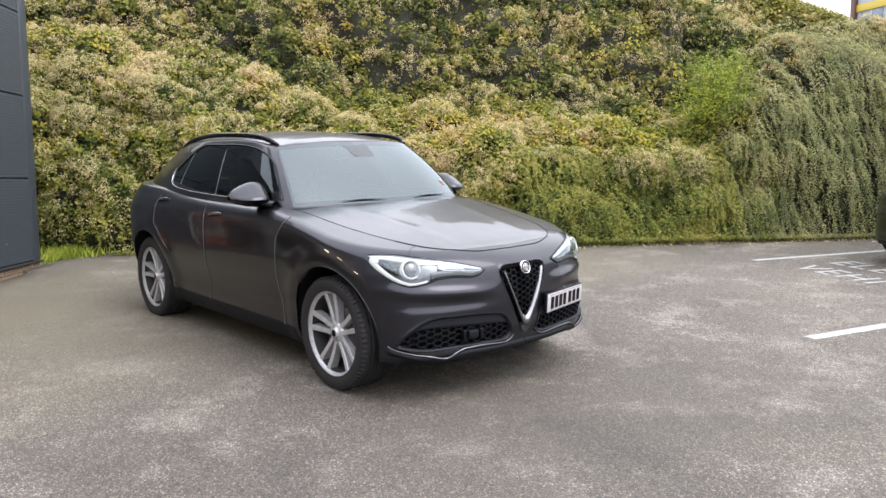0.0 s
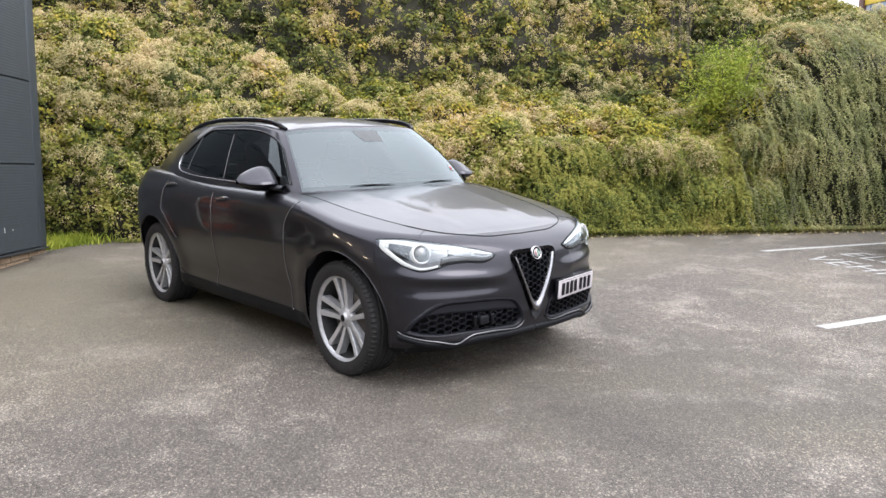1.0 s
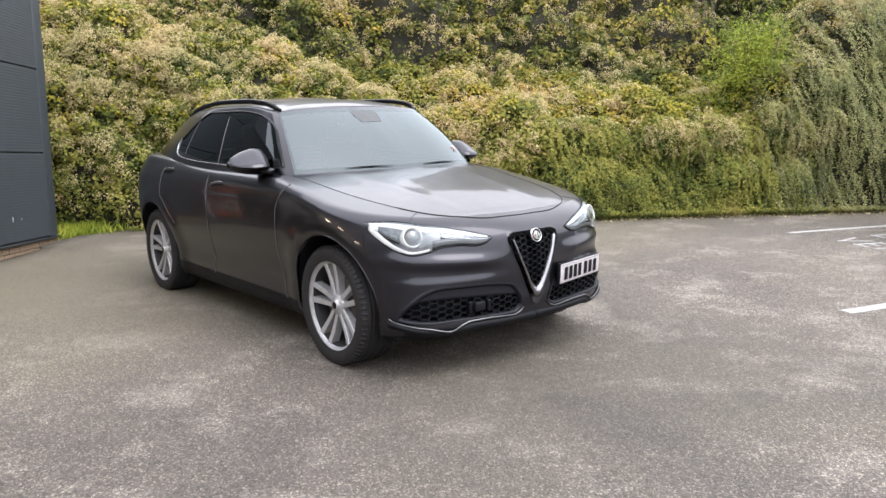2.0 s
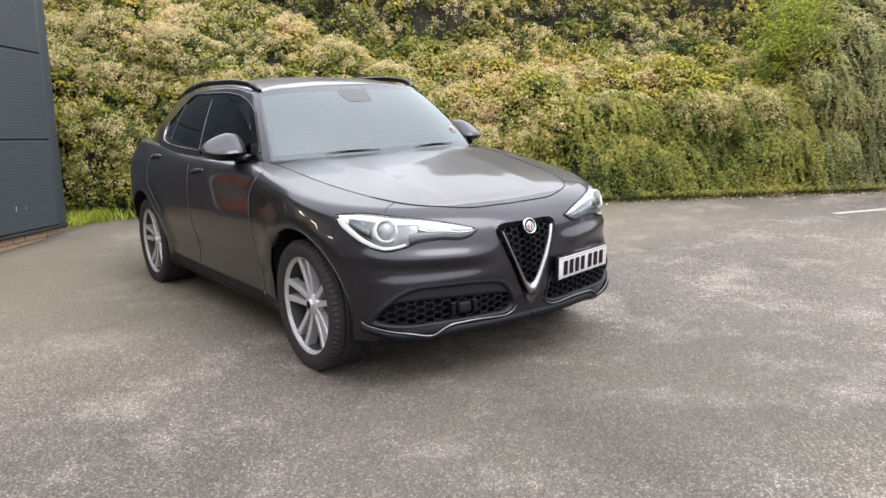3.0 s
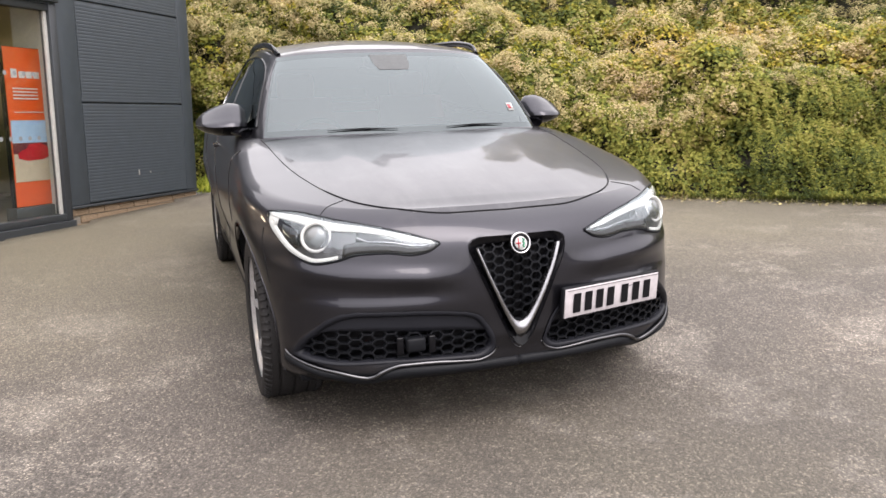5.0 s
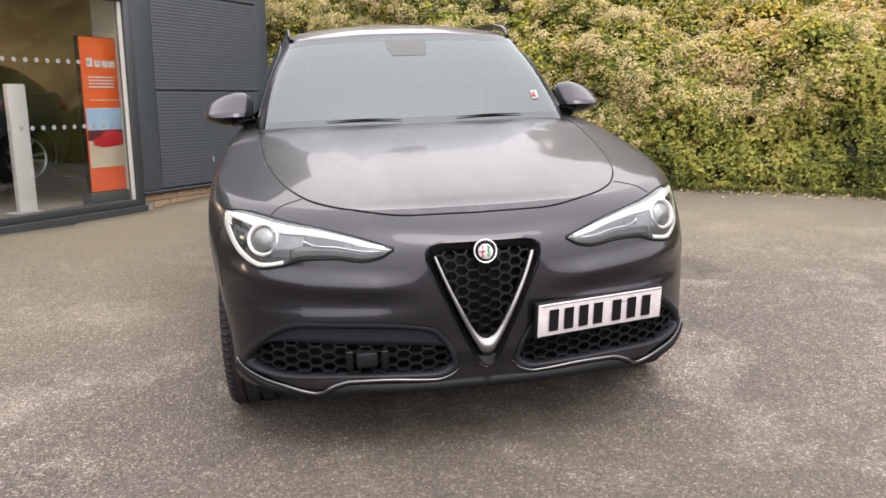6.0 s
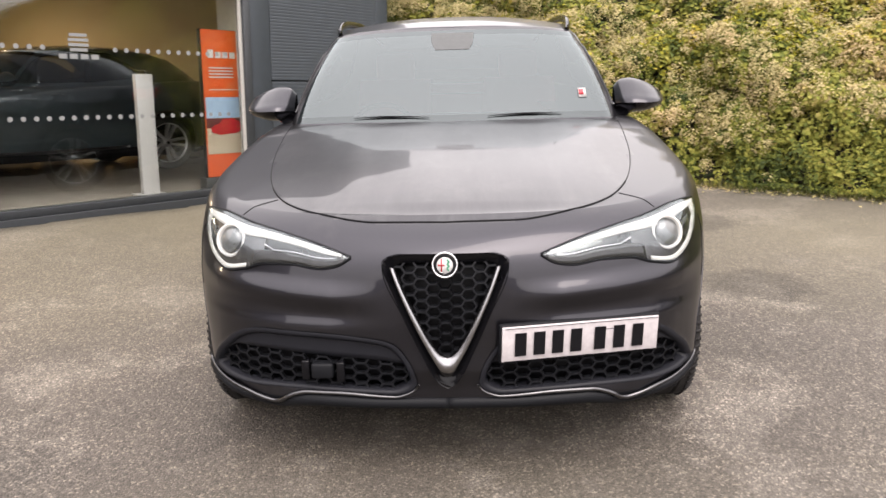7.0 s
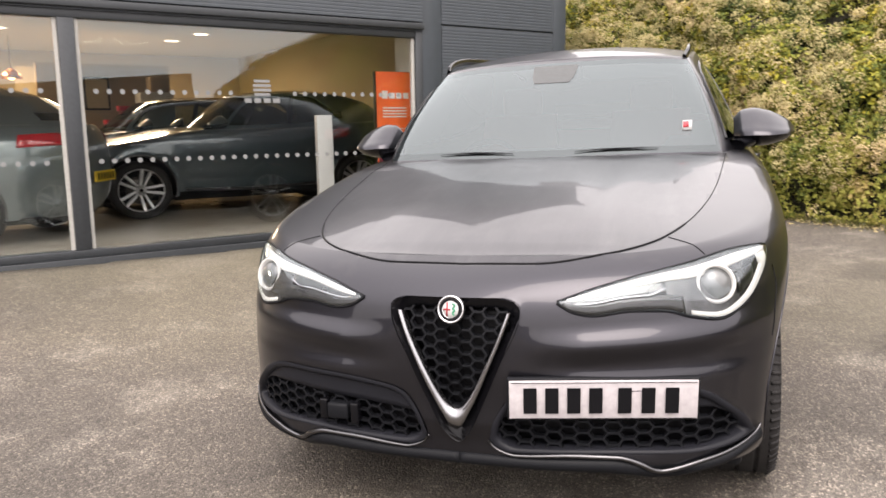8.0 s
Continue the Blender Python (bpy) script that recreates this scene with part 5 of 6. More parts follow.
# safety dots and a plain emblem on the glass
bm = bmesh.new()
for zc in (.785, 1.355):
    x = -2.22
    while x > -11.6:
        on_bar = any(abs(x - b) < .12 for b in (-5.27, -8.50))
        emblem = zc > 1 and -3.86 < x < -3.44
        if not on_bar and not emblem:
            bmesh.ops.create_circle(bm, cap_ends=True, segments=14, radius=.021, matrix=Matrix.Translation((x, .0475, zc)) @ Matrix.Rotation(math.pi / 2, 4, "X"))
        x -= .102
dots = part("safety_dots", bm, M_FROST, glazing, "rows of white frosted dots", False)
tagged(dots, kind="stuff")
for zc, hw in ((1.465, .075), (1.425, .085), (1.385, .085), (1.345, .075)):
    bm = bmesh.new()
    box(bm, (-3.66 - hw, .044, zc - .013), (-3.66 + hw, .0465, zc + .013), 0)
    part("emblem_bar", bm, M_FROST, glazing, "", False)
for k in range(4):
    bm = bmesh.new()
    box(bm, (-3.83 + k * .09, .044, 1.27), (-3.765 + k * .09, .0465, 1.31), 0)
    part("emblem_letter_bar", bm, M_FROST, glazing, "", False)

# inside the showroom
bpart("floor", (-13.0, .121, -.10), (-.022, 11.2, .0), M_FLOOR_TILE, "pale polished showroom floor", "floor")
bpart("wall_back", (-13.0, 11.0, .001), (-.022, 11.2, 2.75), M_CREAM, "cream back wall of the showroom", "wall")
bpart("wall_end", (-13.2, .301, -.35), (-13.0, 11.2, LOW), M_CREAM, "plain end wall of the showroom", "wall")
bpart("wall_inner", (-.10, .302, .001), (-.022, 10.99, 2.75), M_CREAM, "cream inner side wall", "wall")
bpart("ceiling", (-13.0, .302, 2.66), (-.022, 11.0, 2.75), M_CEIL, "warm-lit plain showroom ceiling", "ceiling")
bpart("roof", (-13.2, .302, LOW - .2), (-1.952, 11.2, LOW - .02), M_CLAD, "flat roof of the showroom", "roof")
bpart("tower_roof", (-1.95, .302, TOP - .2), (-.021, 11.2, TOP - .02), M_CLAD, "flat roof over the taller corner of the showroom", "roof")
bpart("wall_tower", (-1.95, .302, LOW - .2), (-1.92, 11.2, TOP - .21), M_CLAD, "slate blue upper side wall of the corner", "wall")
bpart("inner_lining", (-1.985, .112, .001), (-1.955, .50, 1.985), M_SEAL, "pale lining beside the showroom window", "trim")
bpart("inner_soffit", (-13.0, .12, 1.991), (-.022, .30, 2.65), M_CEIL, "plain lining above the showroom window", "trim")
lamp_spots = [(-4.19, 5.55), (-2.07, 5.23), (-2.21, 6.7), (-2.38, 7.93), (-5.2, 7.2), (-6.9, 5.4), (-7.2, 7.9), (-8.8, 5.4), (-.9, 5.3)]
bm = bmesh.new()
lathe(bm, [(.0, -.004), (.085, -.004), (.09, 0), (.12, 0), (.125, .012)], 24, "z")
dl = None
for k, (x, y) in enumerate(lamp_spots):
    m = BLD @ Matrix.Translation((x, y, 2.645))
    if dl is None:
        dl = thing("downlight", "lit round recessed downlight in the ceiling", "lamp", m, "ceiling downlights")
        part("diffuser", bm, M_DOWNLIGHT, dl)
        bm2 = bmesh.new()
        lathe(bm2, [(.122, -.006), (.145, -.006), (.150, .012)], 24, "z")
        part("trim_ring", bm2, M_COUNTER, dl)
    else:
        copy_thing(dl, m)
for k, (x, y) in enumerate(((-3.4, 8.2), (-6.3, 7.2), (-9.5, 5.6))):
    la = new("showroom_light", bpy.data.lights.new("showroom_light", "AREA"))
    la.data.shape, la.data.size, la.data.energy, la.data.color = "DISK", 1.3, SHOWROOM_WATTS, (1.0, .80, .55)
    la.matrix_world = BLD @ Matrix.Translation((x, y, 2.62))

# printed totem
totem = thing("advertising_totem", "orange advertising totem with printed picture on a dark base", "sign", BLD @ Matrix.Translation((.075, 0, 0)))


def tp(name, lo, hi, mat, label="", bevel=0.0):
    bm = bmesh.new()
    box(bm, lo, hi, bevel)
    return part(name, bm, mat, totem, label, bevel > 0)


tp("base", (-2.50, .17, .001), (-1.985, .30, .150), M_FRAME, "dark base", .006)
tp("board", (-2.47, .205, .151), (-2.0, .26, 1.60), M_INK, "", .004)
tp("face", (-2.462, .199, .158), (-2.008, .2045, 1.595), M_ORANGE, "orange face")
tp("picture_sky", (-2.452, .1955, .74), (-2.016, .1985, .945), M_SKYBLUE)
tp("picture_ground", (-2.452, .1955, .385), (-2.016, .1985, .64), M_SAND)
tp("picture_hill", (-2.452, .1955, .642), (-2.016, .1985, .738), M_MAROON)
bm = bmesh.new()
sil = [(-2.40, .60), (-2.405, .645), (-2.36, .672), (-2.31, .685), (-2.27, .728), (-2.15, .738), (-2.07, .70), (-2.045, .655), (-2.05, .61), (-2.12, .585), (-2.30, .575)]
lo = [bm.verts.new((x, .1925, z)) for x, z in sil]
hi = [bm.verts.new((x, .195, z)) for x, z in sil]
bm.faces.new(lo)
for i in range(len(sil)):
    bm.faces.new((lo[i], hi[i], hi[(i + 1) % len(sil)], lo[(i + 1) % len(sil)]))
part("picture_car", bm, M_RED, totem, "", False)
for k, x0 in enumerate((-2.40, -2.315, -2.235, -2.15)):
    tp("heading_bar", (x0, .1955, 1.325), (x0 + .065, .1985, 1.405 if k == 0 else 1.385), M_WHITE)
for zz in (1.225, 1.195, 1.165, 1.135):
    tp("text_bar", (-2.395, .1955, zz), (-2.085 - .012 * (zz * 100 % 3), .1985, zz + .012), M_WHITE)
tp("text_bar", (-2.40, .1955, 1.015), (-2.06, .1985, 1.022), M_WHITE)

# white stand
stand = thing("display_stand", "plain white upright display stand on a flat foot", "stand", BLD)
bm = bmesh.new()
box(bm, (-2.925, .50, .012), (-2.75, .56, 1.165), .006)
part("panel", bm, M_WHITE, stand)
bm = bmesh.new()
box(bm, (-2.97, .42, .001), (-2.70, .66, .0115), .002)
part("foot", bm, M_WHITE, stand)

# room at the back
bpart("partition", (-4.75, 7.0, .001), (-2.71, 7.15, 2.12), M_TAN, "tan partition wall with a picture", "wall")
pic = thing("framed_picture", "pale poster in a dark frame on the partition", "picture", BLD)
bm = bmesh.new()
box(bm, (-4.08, 6.955, 1.38), (-3.69, 6.998, 1.91), .01)
part("picture_frame", bm, M_INK, pic)
bm = bmesh.new()
box(bm, (-4.05, 6.95, 1.41), (-3.72, 6.9545, 1.88))
part("print", bm, M_CREAM, pic, "", False)
cup = thing("display_cupboard", "white cupboard with red panels by the partition", "cupboard", BLD)
bm = bmesh.new()
box(bm, (-3.30, 6.55, .001), (-2.76, 6.96, 1.66), .01)
part("body", bm, M_COUNTER, cup)
for lo, hi in (((-3.83, 6.6, .001), (-3.40, 6.9, 1.10)),):
    bm = bmesh.new()
    box(bm, lo, hi, .01)
    part("low_unit", bm, M_COUNTER, cup)
for lo, hi in (((-3.84, 6.58, 1.101), (-3.42, 6.9, 1.22)), ((-3.62, 6.7, 1.36), (-3.35, 6.9, 1.44))):
    bm = bmesh.new()
    box(bm, lo, hi, .01)
    part("red_panel", bm, M_RED, cup, "red panel")
bm = bmesh.new()
box(bm, (-3.12, 6.62, 1.661), (-2.80, 6.90, 1.92), .02)
tagged(part("display_box", bm, M_TAN, None), "brown display box on the cupboard", "box")
bpy.data.objects["display_box"].matrix_world = BLD
desk = thing("service_desk", "dark service desk at the back of the showroom", "desk", BLD)
bm = bmesh.new()
box(bm, (-7.4, 6.0, .001), (-5.0, 6.6, 1.05), .02)
part("body", bm, M_TAN, desk)
bm = bmesh.new()
box(bm, (-7.45, 5.95, 1.051), (-4.95, 6.65, 1.09), .01)
part("top", bm, M_COUNTER, desk)
pend = thing("pendant_lamp", "copper pendant lamp with a glowing bulb", "lamp", BLD @ Matrix.Translation((-5.09, 7.0, 1.86)))
bm = bmesh.new()
lathe(bm, [(.02, .16), (.05, .15), (.12, .08), (.16, .0), (.155, .0), (.115, .075), (.045, .14)], 28, "z")
part("shade", bm, M_COPPER, pend, "copper shade")
bm = bmesh.new()
bmesh.ops.create_icosphere(bm, subdivisions=2, radius=.05, matrix=Matrix.Translation((0, 0, .03)))
part("bulb", bm, M_BULB, pend)
bm = bmesh.new()
tube(bm, [(0, 0, .16), (0, 0, .64)], .006, 6)
part("cord", bm, M_INK, pend)
bpart("lit_panel", (-4.95, 8.0, .001), (-4.55, 8.05, 2.12), M_CREAM, "cream upright panel behind the pendant", "wall")

# ---- other cars ----


def other_car(label, m, paint_mat, alloy, size=(1, 1, 1), plate_mat=None, cab_back=0.0):
    ob = thing("car", label, "car", m @ Matrix.Diagonal((*size, 1)))
    car_shell(paint_mat, ob, fascia=False, screen_mat=M_SHOWGLASS, rear_mat=M_SHOWGLASS, side_mat=M_SHOWGLASS, cab_back=cab_back, lip_mat=M_CHROME_DARK)
    for s in (1, -1):
        mirror_wing(ob, paint_mat, s)
        for cy in (0.0, 2.818):
            wheel(ob, Matrix.Translation((s * .793, cy, .349)) @ (Matrix.Identity(4) if s > 0 else Matrix.Rotation(math.pi, 4, "Z")), alloy)
        bm = bmesh.new()
        slab(bm, [[shell.side(s, y, z + .06 * (y - 3.2), .008) for z in np.linspace(.93, 1.05, 6)] for y in np.linspace(3.38, 3.74, 16)], (-s * .004, 0, 0))
        part("tail_lamp", bm, M_TAIL, ob, "red tail lamp")
        bm = bmesh.new()
        slab(bm, [[shell.front(s * x, z, .006) for z in np.linspace(.74 + .05 * (x - .4), .80 + .08 * (x - .4), 5)] for x in np.linspace(.45, .86, 14)], (0, .004, 0))
        part("headlamp", bm, M_REFLECTOR, ob, "grey headlamp")
        for hy, hz in ((1.48, .978), (2.474, 1.035)):
            bm = bmesh.new()
            tube(bm, [shell.side(s, hy - .10 + .2 * t, hz, .004 + .03 * math.sin(math.pi * t) ** .6) for t in np.linspace(0, 1, 11)], .011, 8)
            part("door_handle", bm, paint_mat, ob)
        bm = bmesh.new()
        tube(bm, [shell.side(s, y, z, .004) for y, z in curve_pts([(.5, .33), (1.2, .31), (2.3, .33)], 20)], .018, 8)
        part("sill_trim", bm, M_CHROME_DARK, ob, "grey sill trim")
    bm = bmesh.new()
    slab(bm, [[(x, 3.862, z) for z in np.linspace(.57, .68, 3)] for x in np.linspace(-.26, .26, 5)], (0, .012, 0))
    pl = part("number_plate", bm, plate_mat or M_PLATE_Y, ob, "plain yellow rear plate", False)
    for k in range(6):
        bm = bmesh.new()
        box(bm, (-.215 + k * .075, 3.874, .59), (-.17 + k * .075, 3.877, .66))
        part("plate_bar", bm, M_INK, pl, "", False)
    bm = bmesh.new()
    honeycomb(bm, shell, [(-.42, .45), (.42, .45), (.5, .66), (-.5, .66)], .07, .05, .004, .012, .01)
    part("grille_mesh", bm, M_BLACK, ob, "black grille", False)
    return ob


M_PAINT_BLACK = paint("black_paint", (0.006, 0.006, 0.007), .2, .3)
M_PAINT_TEAL = paint("dark_green_grey_paint", (0.052, 0.074, 0.085), .35, .28)
M_SHOWGLASS = glass("showroom_car_glass", (0.34, 0.37, 0.36), 0.06)
M_ALLOY_MACHINED = simple("machined_dark_alloy", (0.20, 0.20, 0.21), 0.25, 0.9, 0.3)
M_PAINT_SILVER = paint("mid_grey_paint", (0.12, 0.145, 0.15), .6, .32)
other_car("dark green-grey family car displayed inside the showroom", BLD @ Matrix.Translation((-4.22, 3.55, 0)) @ Matrix.Rotation(-math.pi / 2, 4, "Z"), M_PAINT_TEAL, M_ALLOY, (1.0, 1.02, .97), cab_back=.34)
other_car("black family car standing behind the others in the showroom", BLD @ Matrix.Translation((-4.5, 6.0, 0)) @ Matrix.Rotation(-math.pi / 2, 4, "Z"), M_PAINT_BLACK, M_ALLOY_MACHINED, (1.0, 1.0, .97))
other_car("grey hatchback seen from behind inside the showroom", BLD @ Matrix.Translation((-7.84, 3.355, 0)) @ Matrix.Rotation(-math.pi / 2 - .55, 4, "Z"), M_PAINT_SILVER, M_ALLOY_DARK, (.95, .92, .95))
axis = Vector((.92, -.39, 0)).normalized()
p0 = Vector((6.17, -1.05, 0)) + axis * .76
other_car("black car parked in the bay beside the hedge", Matrix.Translation(p0) @ Matrix.Rotation(math.atan2(-axis.x, axis.y), 4, "Z"), M_PAINT_BLACK, M_ALLOY_DARK)

# ---- planted bank behind the car park ----
HD, HN, H0 = Vector((.812, -.584, 0)).normalized(), Vector((.584, .812, 0)).normalized(), 5.55
rng = np.random.default_rng(7)
LOWER = [(-16, 3.0), (-4.6, 2.95), (-3.2, 2.65), (-1.6, 2.2), (0, 1.85), (3, 1.85), (4.6, 1.8), (5.6, 2.45), (6.6, 3.0), (8, 3.1), (16, 3.0)]
UPPER = [(-16, 4.7), (1.5, 4.7), (3, 4.3), (5.5, 4.2), (7, 4.15), (8.2, 4.12), (9.0, 3.80), (9.7, 3.45), (16, 3.4)]


def smooth01(t):
    t = np.clip(t, 0, 1)
    return t * t * (3 - 2 * t)


def bank_point(a, s):
    """The bank's surface: a metres along its foot, s from 0 at the foot to 1 behind the crest."""
    hl, ht = spline(LOWER, a), spline(UPPER, a)
    keys = [0, .30, .48, .58, .80, 1.0]
    b = np.interp(s, keys, [0, .55, 1.6, 2.7, 4.2, 8.0])
    lowz = hl * np.interp(s, [0, .12, .22, .30, .40, .48], [0, .38, .62, .76, .92, 1.0])
    z = lowz + (ht - hl) * smooth01((s - .56) / .24)
    return b, z


def lumps(a, b, z):
    """Uneven growth."""
    u, w = a + .25 * np.sin(2.1 * z + .7 * a) + .12 * np.sin(5.3 * z), z + .5 * b + .22 * np.sin(1.9 * a + 1.0)
    billow = np.abs(np.sin(3.4 * u) * np.sin(3.9 * w + .8 * np.sin(1.3 * a))) ** .6
    small = np.abs(np.sin(8.3 * u + 2.1 * w) * np.sin(7.7 * w - 2.9 * u)) ** .7
    calm = 1 - .72 * smooth01((a - 4.6) / 1.4)
    return (.29 * billow - .12) * calm + .08 * small - .06 + .20 * np.sin(1.7 * a + 2.1 * z + 1.0) * np.sin(2.3 * b + 1.3 * a)


def bank_xyz(a, s, out=0.0):
    b, z = bank_point(a, s)
    b2, z2 = bank_point(a, np.clip(s + .01, 0, 1))
    b1, z1 = bank_point(a, np.clip(s - .01, 0, 1))
    tb, tz = b2 - b1, z2 - z1
    ln = np.maximum(np.hypot(tb, tz), 1e-6)
    nb, nz = -tz / ln, tb / ln
    o = out + lumps(a, b, z) * np.clip(s / .08, 0, 1)
    b, z = b + nb * o, np.maximum(z + nz * o, .01)
    p = np.array(HD)[None] * a[:, None] + np.array(HN)[None] * (H0 + b)[:, None]
    p[:, 2] = z
    nrm = np.array(HN)[None] * nb[:, None]
    nrm[:, 2] = nz
    return p, nrm


def mesh_np(name, verts, tris, mat, label, category, kind):
    me = bpy.data.meshes.new(name)
    me.vertices.add(len(verts))
    me.vertices.foreach_set("co", verts.astype(np.float32).ravel())
    me.loops.add(tris.size)
    me.loops.foreach_set("vertex_index", tris.astype(np.int32).ravel())
    me.polygons.add(len(tris))
    me.polygons.foreach_set("loop_start", np.arange(0, tris.size, 3, dtype=np.int32))
    me.update(calc_edges=True)
    me.materials.append(mat)
    ob = new(name, me)
    return tagged(ob, label, category, "", kind)


def unit(v):
    return v / np.maximum(np.linalg.norm(v, axis=1, keepdims=True), 1e-9)


def leaves(p, n, length, width, fold=.25, droop=None):
    """Folded pointed leaves at points p that face along n: vertices and triangles."""
    k = len(p)
    t = rng.normal(size=(k, 3)) if droop is None else droop + rng.normal(size=(k, 3)) * .25
    t = unit(t - n * (t * n).sum(1, keepdims=True))
    s = np.cross(n, t)
    L, W = length[:, None], width[:, None]
    v = np.stack([p - t * L * .5, p + s * W * .5 + n * W * fold - t * L * .08, p + t * L * .5, p - s * W * .5 + n * W * fold - t * L * .08], 1).reshape(-1, 3)
    i = np.arange(k)[:, None] * 4
    tris = np.concatenate([i + [0, 2, 1], i + [0, 3, 2]], 1).reshape(-1, 3)
    return v, tris


def join(parts):
    vs, ts, o = [], [], 0
    for v, t in parts:
        vs.append(v)
        ts.append(t + o)
        o += len(v)
    return np.vstack(vs), np.vstack(ts)


# soil and stems under the leaves, coloured dark for the shade in the gaps
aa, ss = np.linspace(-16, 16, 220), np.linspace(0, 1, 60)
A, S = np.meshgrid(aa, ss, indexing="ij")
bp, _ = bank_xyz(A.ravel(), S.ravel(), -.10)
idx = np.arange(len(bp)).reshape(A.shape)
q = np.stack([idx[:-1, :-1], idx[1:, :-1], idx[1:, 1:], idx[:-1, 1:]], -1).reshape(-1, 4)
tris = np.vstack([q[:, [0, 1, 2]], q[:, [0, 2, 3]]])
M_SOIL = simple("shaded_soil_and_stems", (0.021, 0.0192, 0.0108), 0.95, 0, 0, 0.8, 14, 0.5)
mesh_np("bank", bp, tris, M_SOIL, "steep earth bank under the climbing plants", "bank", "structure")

M_LEAF = leaf_material("mixed_hedge_leaves", [(0.0, (0.048, 0.072, 0.024)), (0.25, (0.115, 0.15, 0.036)), (0.5, (0.245, 0.265, 0.055)), (0.76, (0.34, 0.335, 0.085)), (1.0, (0.42, 0.34, 0.14))])
M_PUFF = leaf_material("seed_heads", [(0.0, (0.40, 0.385, 0.19)), (0.5, (0.57, 0.51, 0.28)), (1.0, (0.65, 0.52, 0.32))])
M_STRAND = leaf_material("trailing_leaves", [(0.0, (0.13, 0.165, 0.065)), (0.45, (0.26, 0.29, 0.12)), (0.8, (0.37, 0.38, 0.17)), (1.0, (0.48, 0.44, 0.23))])
M_FRESH = leaf_material("fresh_leaves", [(0.0, (0.13, 0.19, 0.025)), (0.5, (0.27, 0.35, 0.045)), (1.0, (0.42, 0.42, 0.07))])
M_STEM = simple("grey_stems", (0.096, 0.078, 0.06), 0.85, 0, 0, 0.3, 60, 0.3)
M_GRASS = leaf_material("verge_grass", [(0.0, (0.06, 0.075, 0.025)), (0.5, (0.16, 0.17, 0.055)), (1.0, (0.30, 0.24, 0.12))])


def clumps(n_clump, a_range, s_range, radius, per, leaf, keep=None):
    a = rng.uniform(*a_range, n_clump)
    s = rng.uniform(*s_range, n_clump)
    if keep is not None:
        ok = keep(a, s)
        a, s = a[ok], s[ok]
    c, cn = bank_xyz(a, s, .0)
    r = radius * rng.uniform(.6, 1.35, len(a))
    d = unit(rng.normal(size=(len(a) * per, 3)))
    cn_r = np.repeat(cn, per, 0)
    flip = (d * cn_r).sum(1) < -.25
    d[flip] *= -1
    rr = np.repeat(r, per) * rng.uniform(.55, 1.05, len(d))
    p = np.repeat(c, per, 0) + d * rr[:, None] * np.array([1, 1, .85])
    n = unit(d + np.array([0, 0, .5]) + cn_r * .4 + rng.normal(size=d.shape) * .55)
    ok = p[:, 2] > .015
    p, n = p[ok], n[ok]
    L = leaf * rng.uniform(.65, 1.45, len(p))
    return leaves(p, n, L, L * rng.uniform(.55, .8, len(p)))


def scatter(n, a_range, s_range, leaf, out):
    a, s = rng.uniform(*a_range, n), rng.uniform(*s_range, n)
    p, nn = bank_xyz(a, s, 0)
    p = p + nn * rng.uniform(-.08, out, n)[:, None]
    nn = unit(nn + np.array([0, 0, .45]) + rng.normal(size=p.shape) * .6)
    L = leaf * rng.uniform(.6, 1.4, n)
    return leaves(p, nn, L, L * rng.uniform(.5, .8, n))


notwillow = lambda a, s: (a < 5.4 + rng.uniform(-.6, .6, len(a))) | (s > .50)
main = join([
    clumps(3900, (-6.5, 9), (.02, .50), .13, 46, .048, notwillow),
    scatter(26000, (-6.5, 6), (.0, .52), .05, .10),
    clumps(160, (-15, -7), (.02, .86), .35, 40, .10),
    clumps(160, (9, 15), (.02, .86), .35, 40, .10),
])
mesh_np("hedge_leaves", *main, M_LEAF, "dense mixed green and yellow climbing leaves on the bank", "hedge", "stuff")

M_DEEP = leaf_material("deep_green_leaves", [(0.0, (0.034, 0.050, 0.018)), (0.35, (0.092, 0.118, 0.030)), (0.65, (0.20, 0.210, 0.048)), (0.88, (0.33, 0.295, 0.072)), (1.0, (0.41, 0.33, 0.13))])
upper = join([clumps(2500, (-7.5, 11), (.50, .86), .17, 44, .064), scatter(22000, (-7.5, 11), (.50, .88), .06, .12)])
mesh_np("upper_leaves", *upper, M_DEEP, "dark green climbing leaves on the upper bank", "hedge", "stuff")

M_TURNED = leaf_material("turning_leaves", [(0.0, (0.18, 0.20, 0.025)), (0.4, (0.36, 0.35, 0.045)), (0.75, (0.48, 0.40, 0.07)), (1.0, (0.52, 0.37, 0.13))])
turned = join([clumps(560, (-1.0, 5.4), (.30, .52), .14, 46, .042), clumps(230, (-6, -1), (.16, .50), .16, 46, .044), clumps(50, (-6, 8), (.60, .82), .18, 46, .05), clumps(60, (5.2, 9), (.36, .5), .15, 40, .044)])
mesh_np("turning_leaves", *turned, M_TURNED, "yellow and tan autumn leaves along the hedge top", "hedge", "stuff")


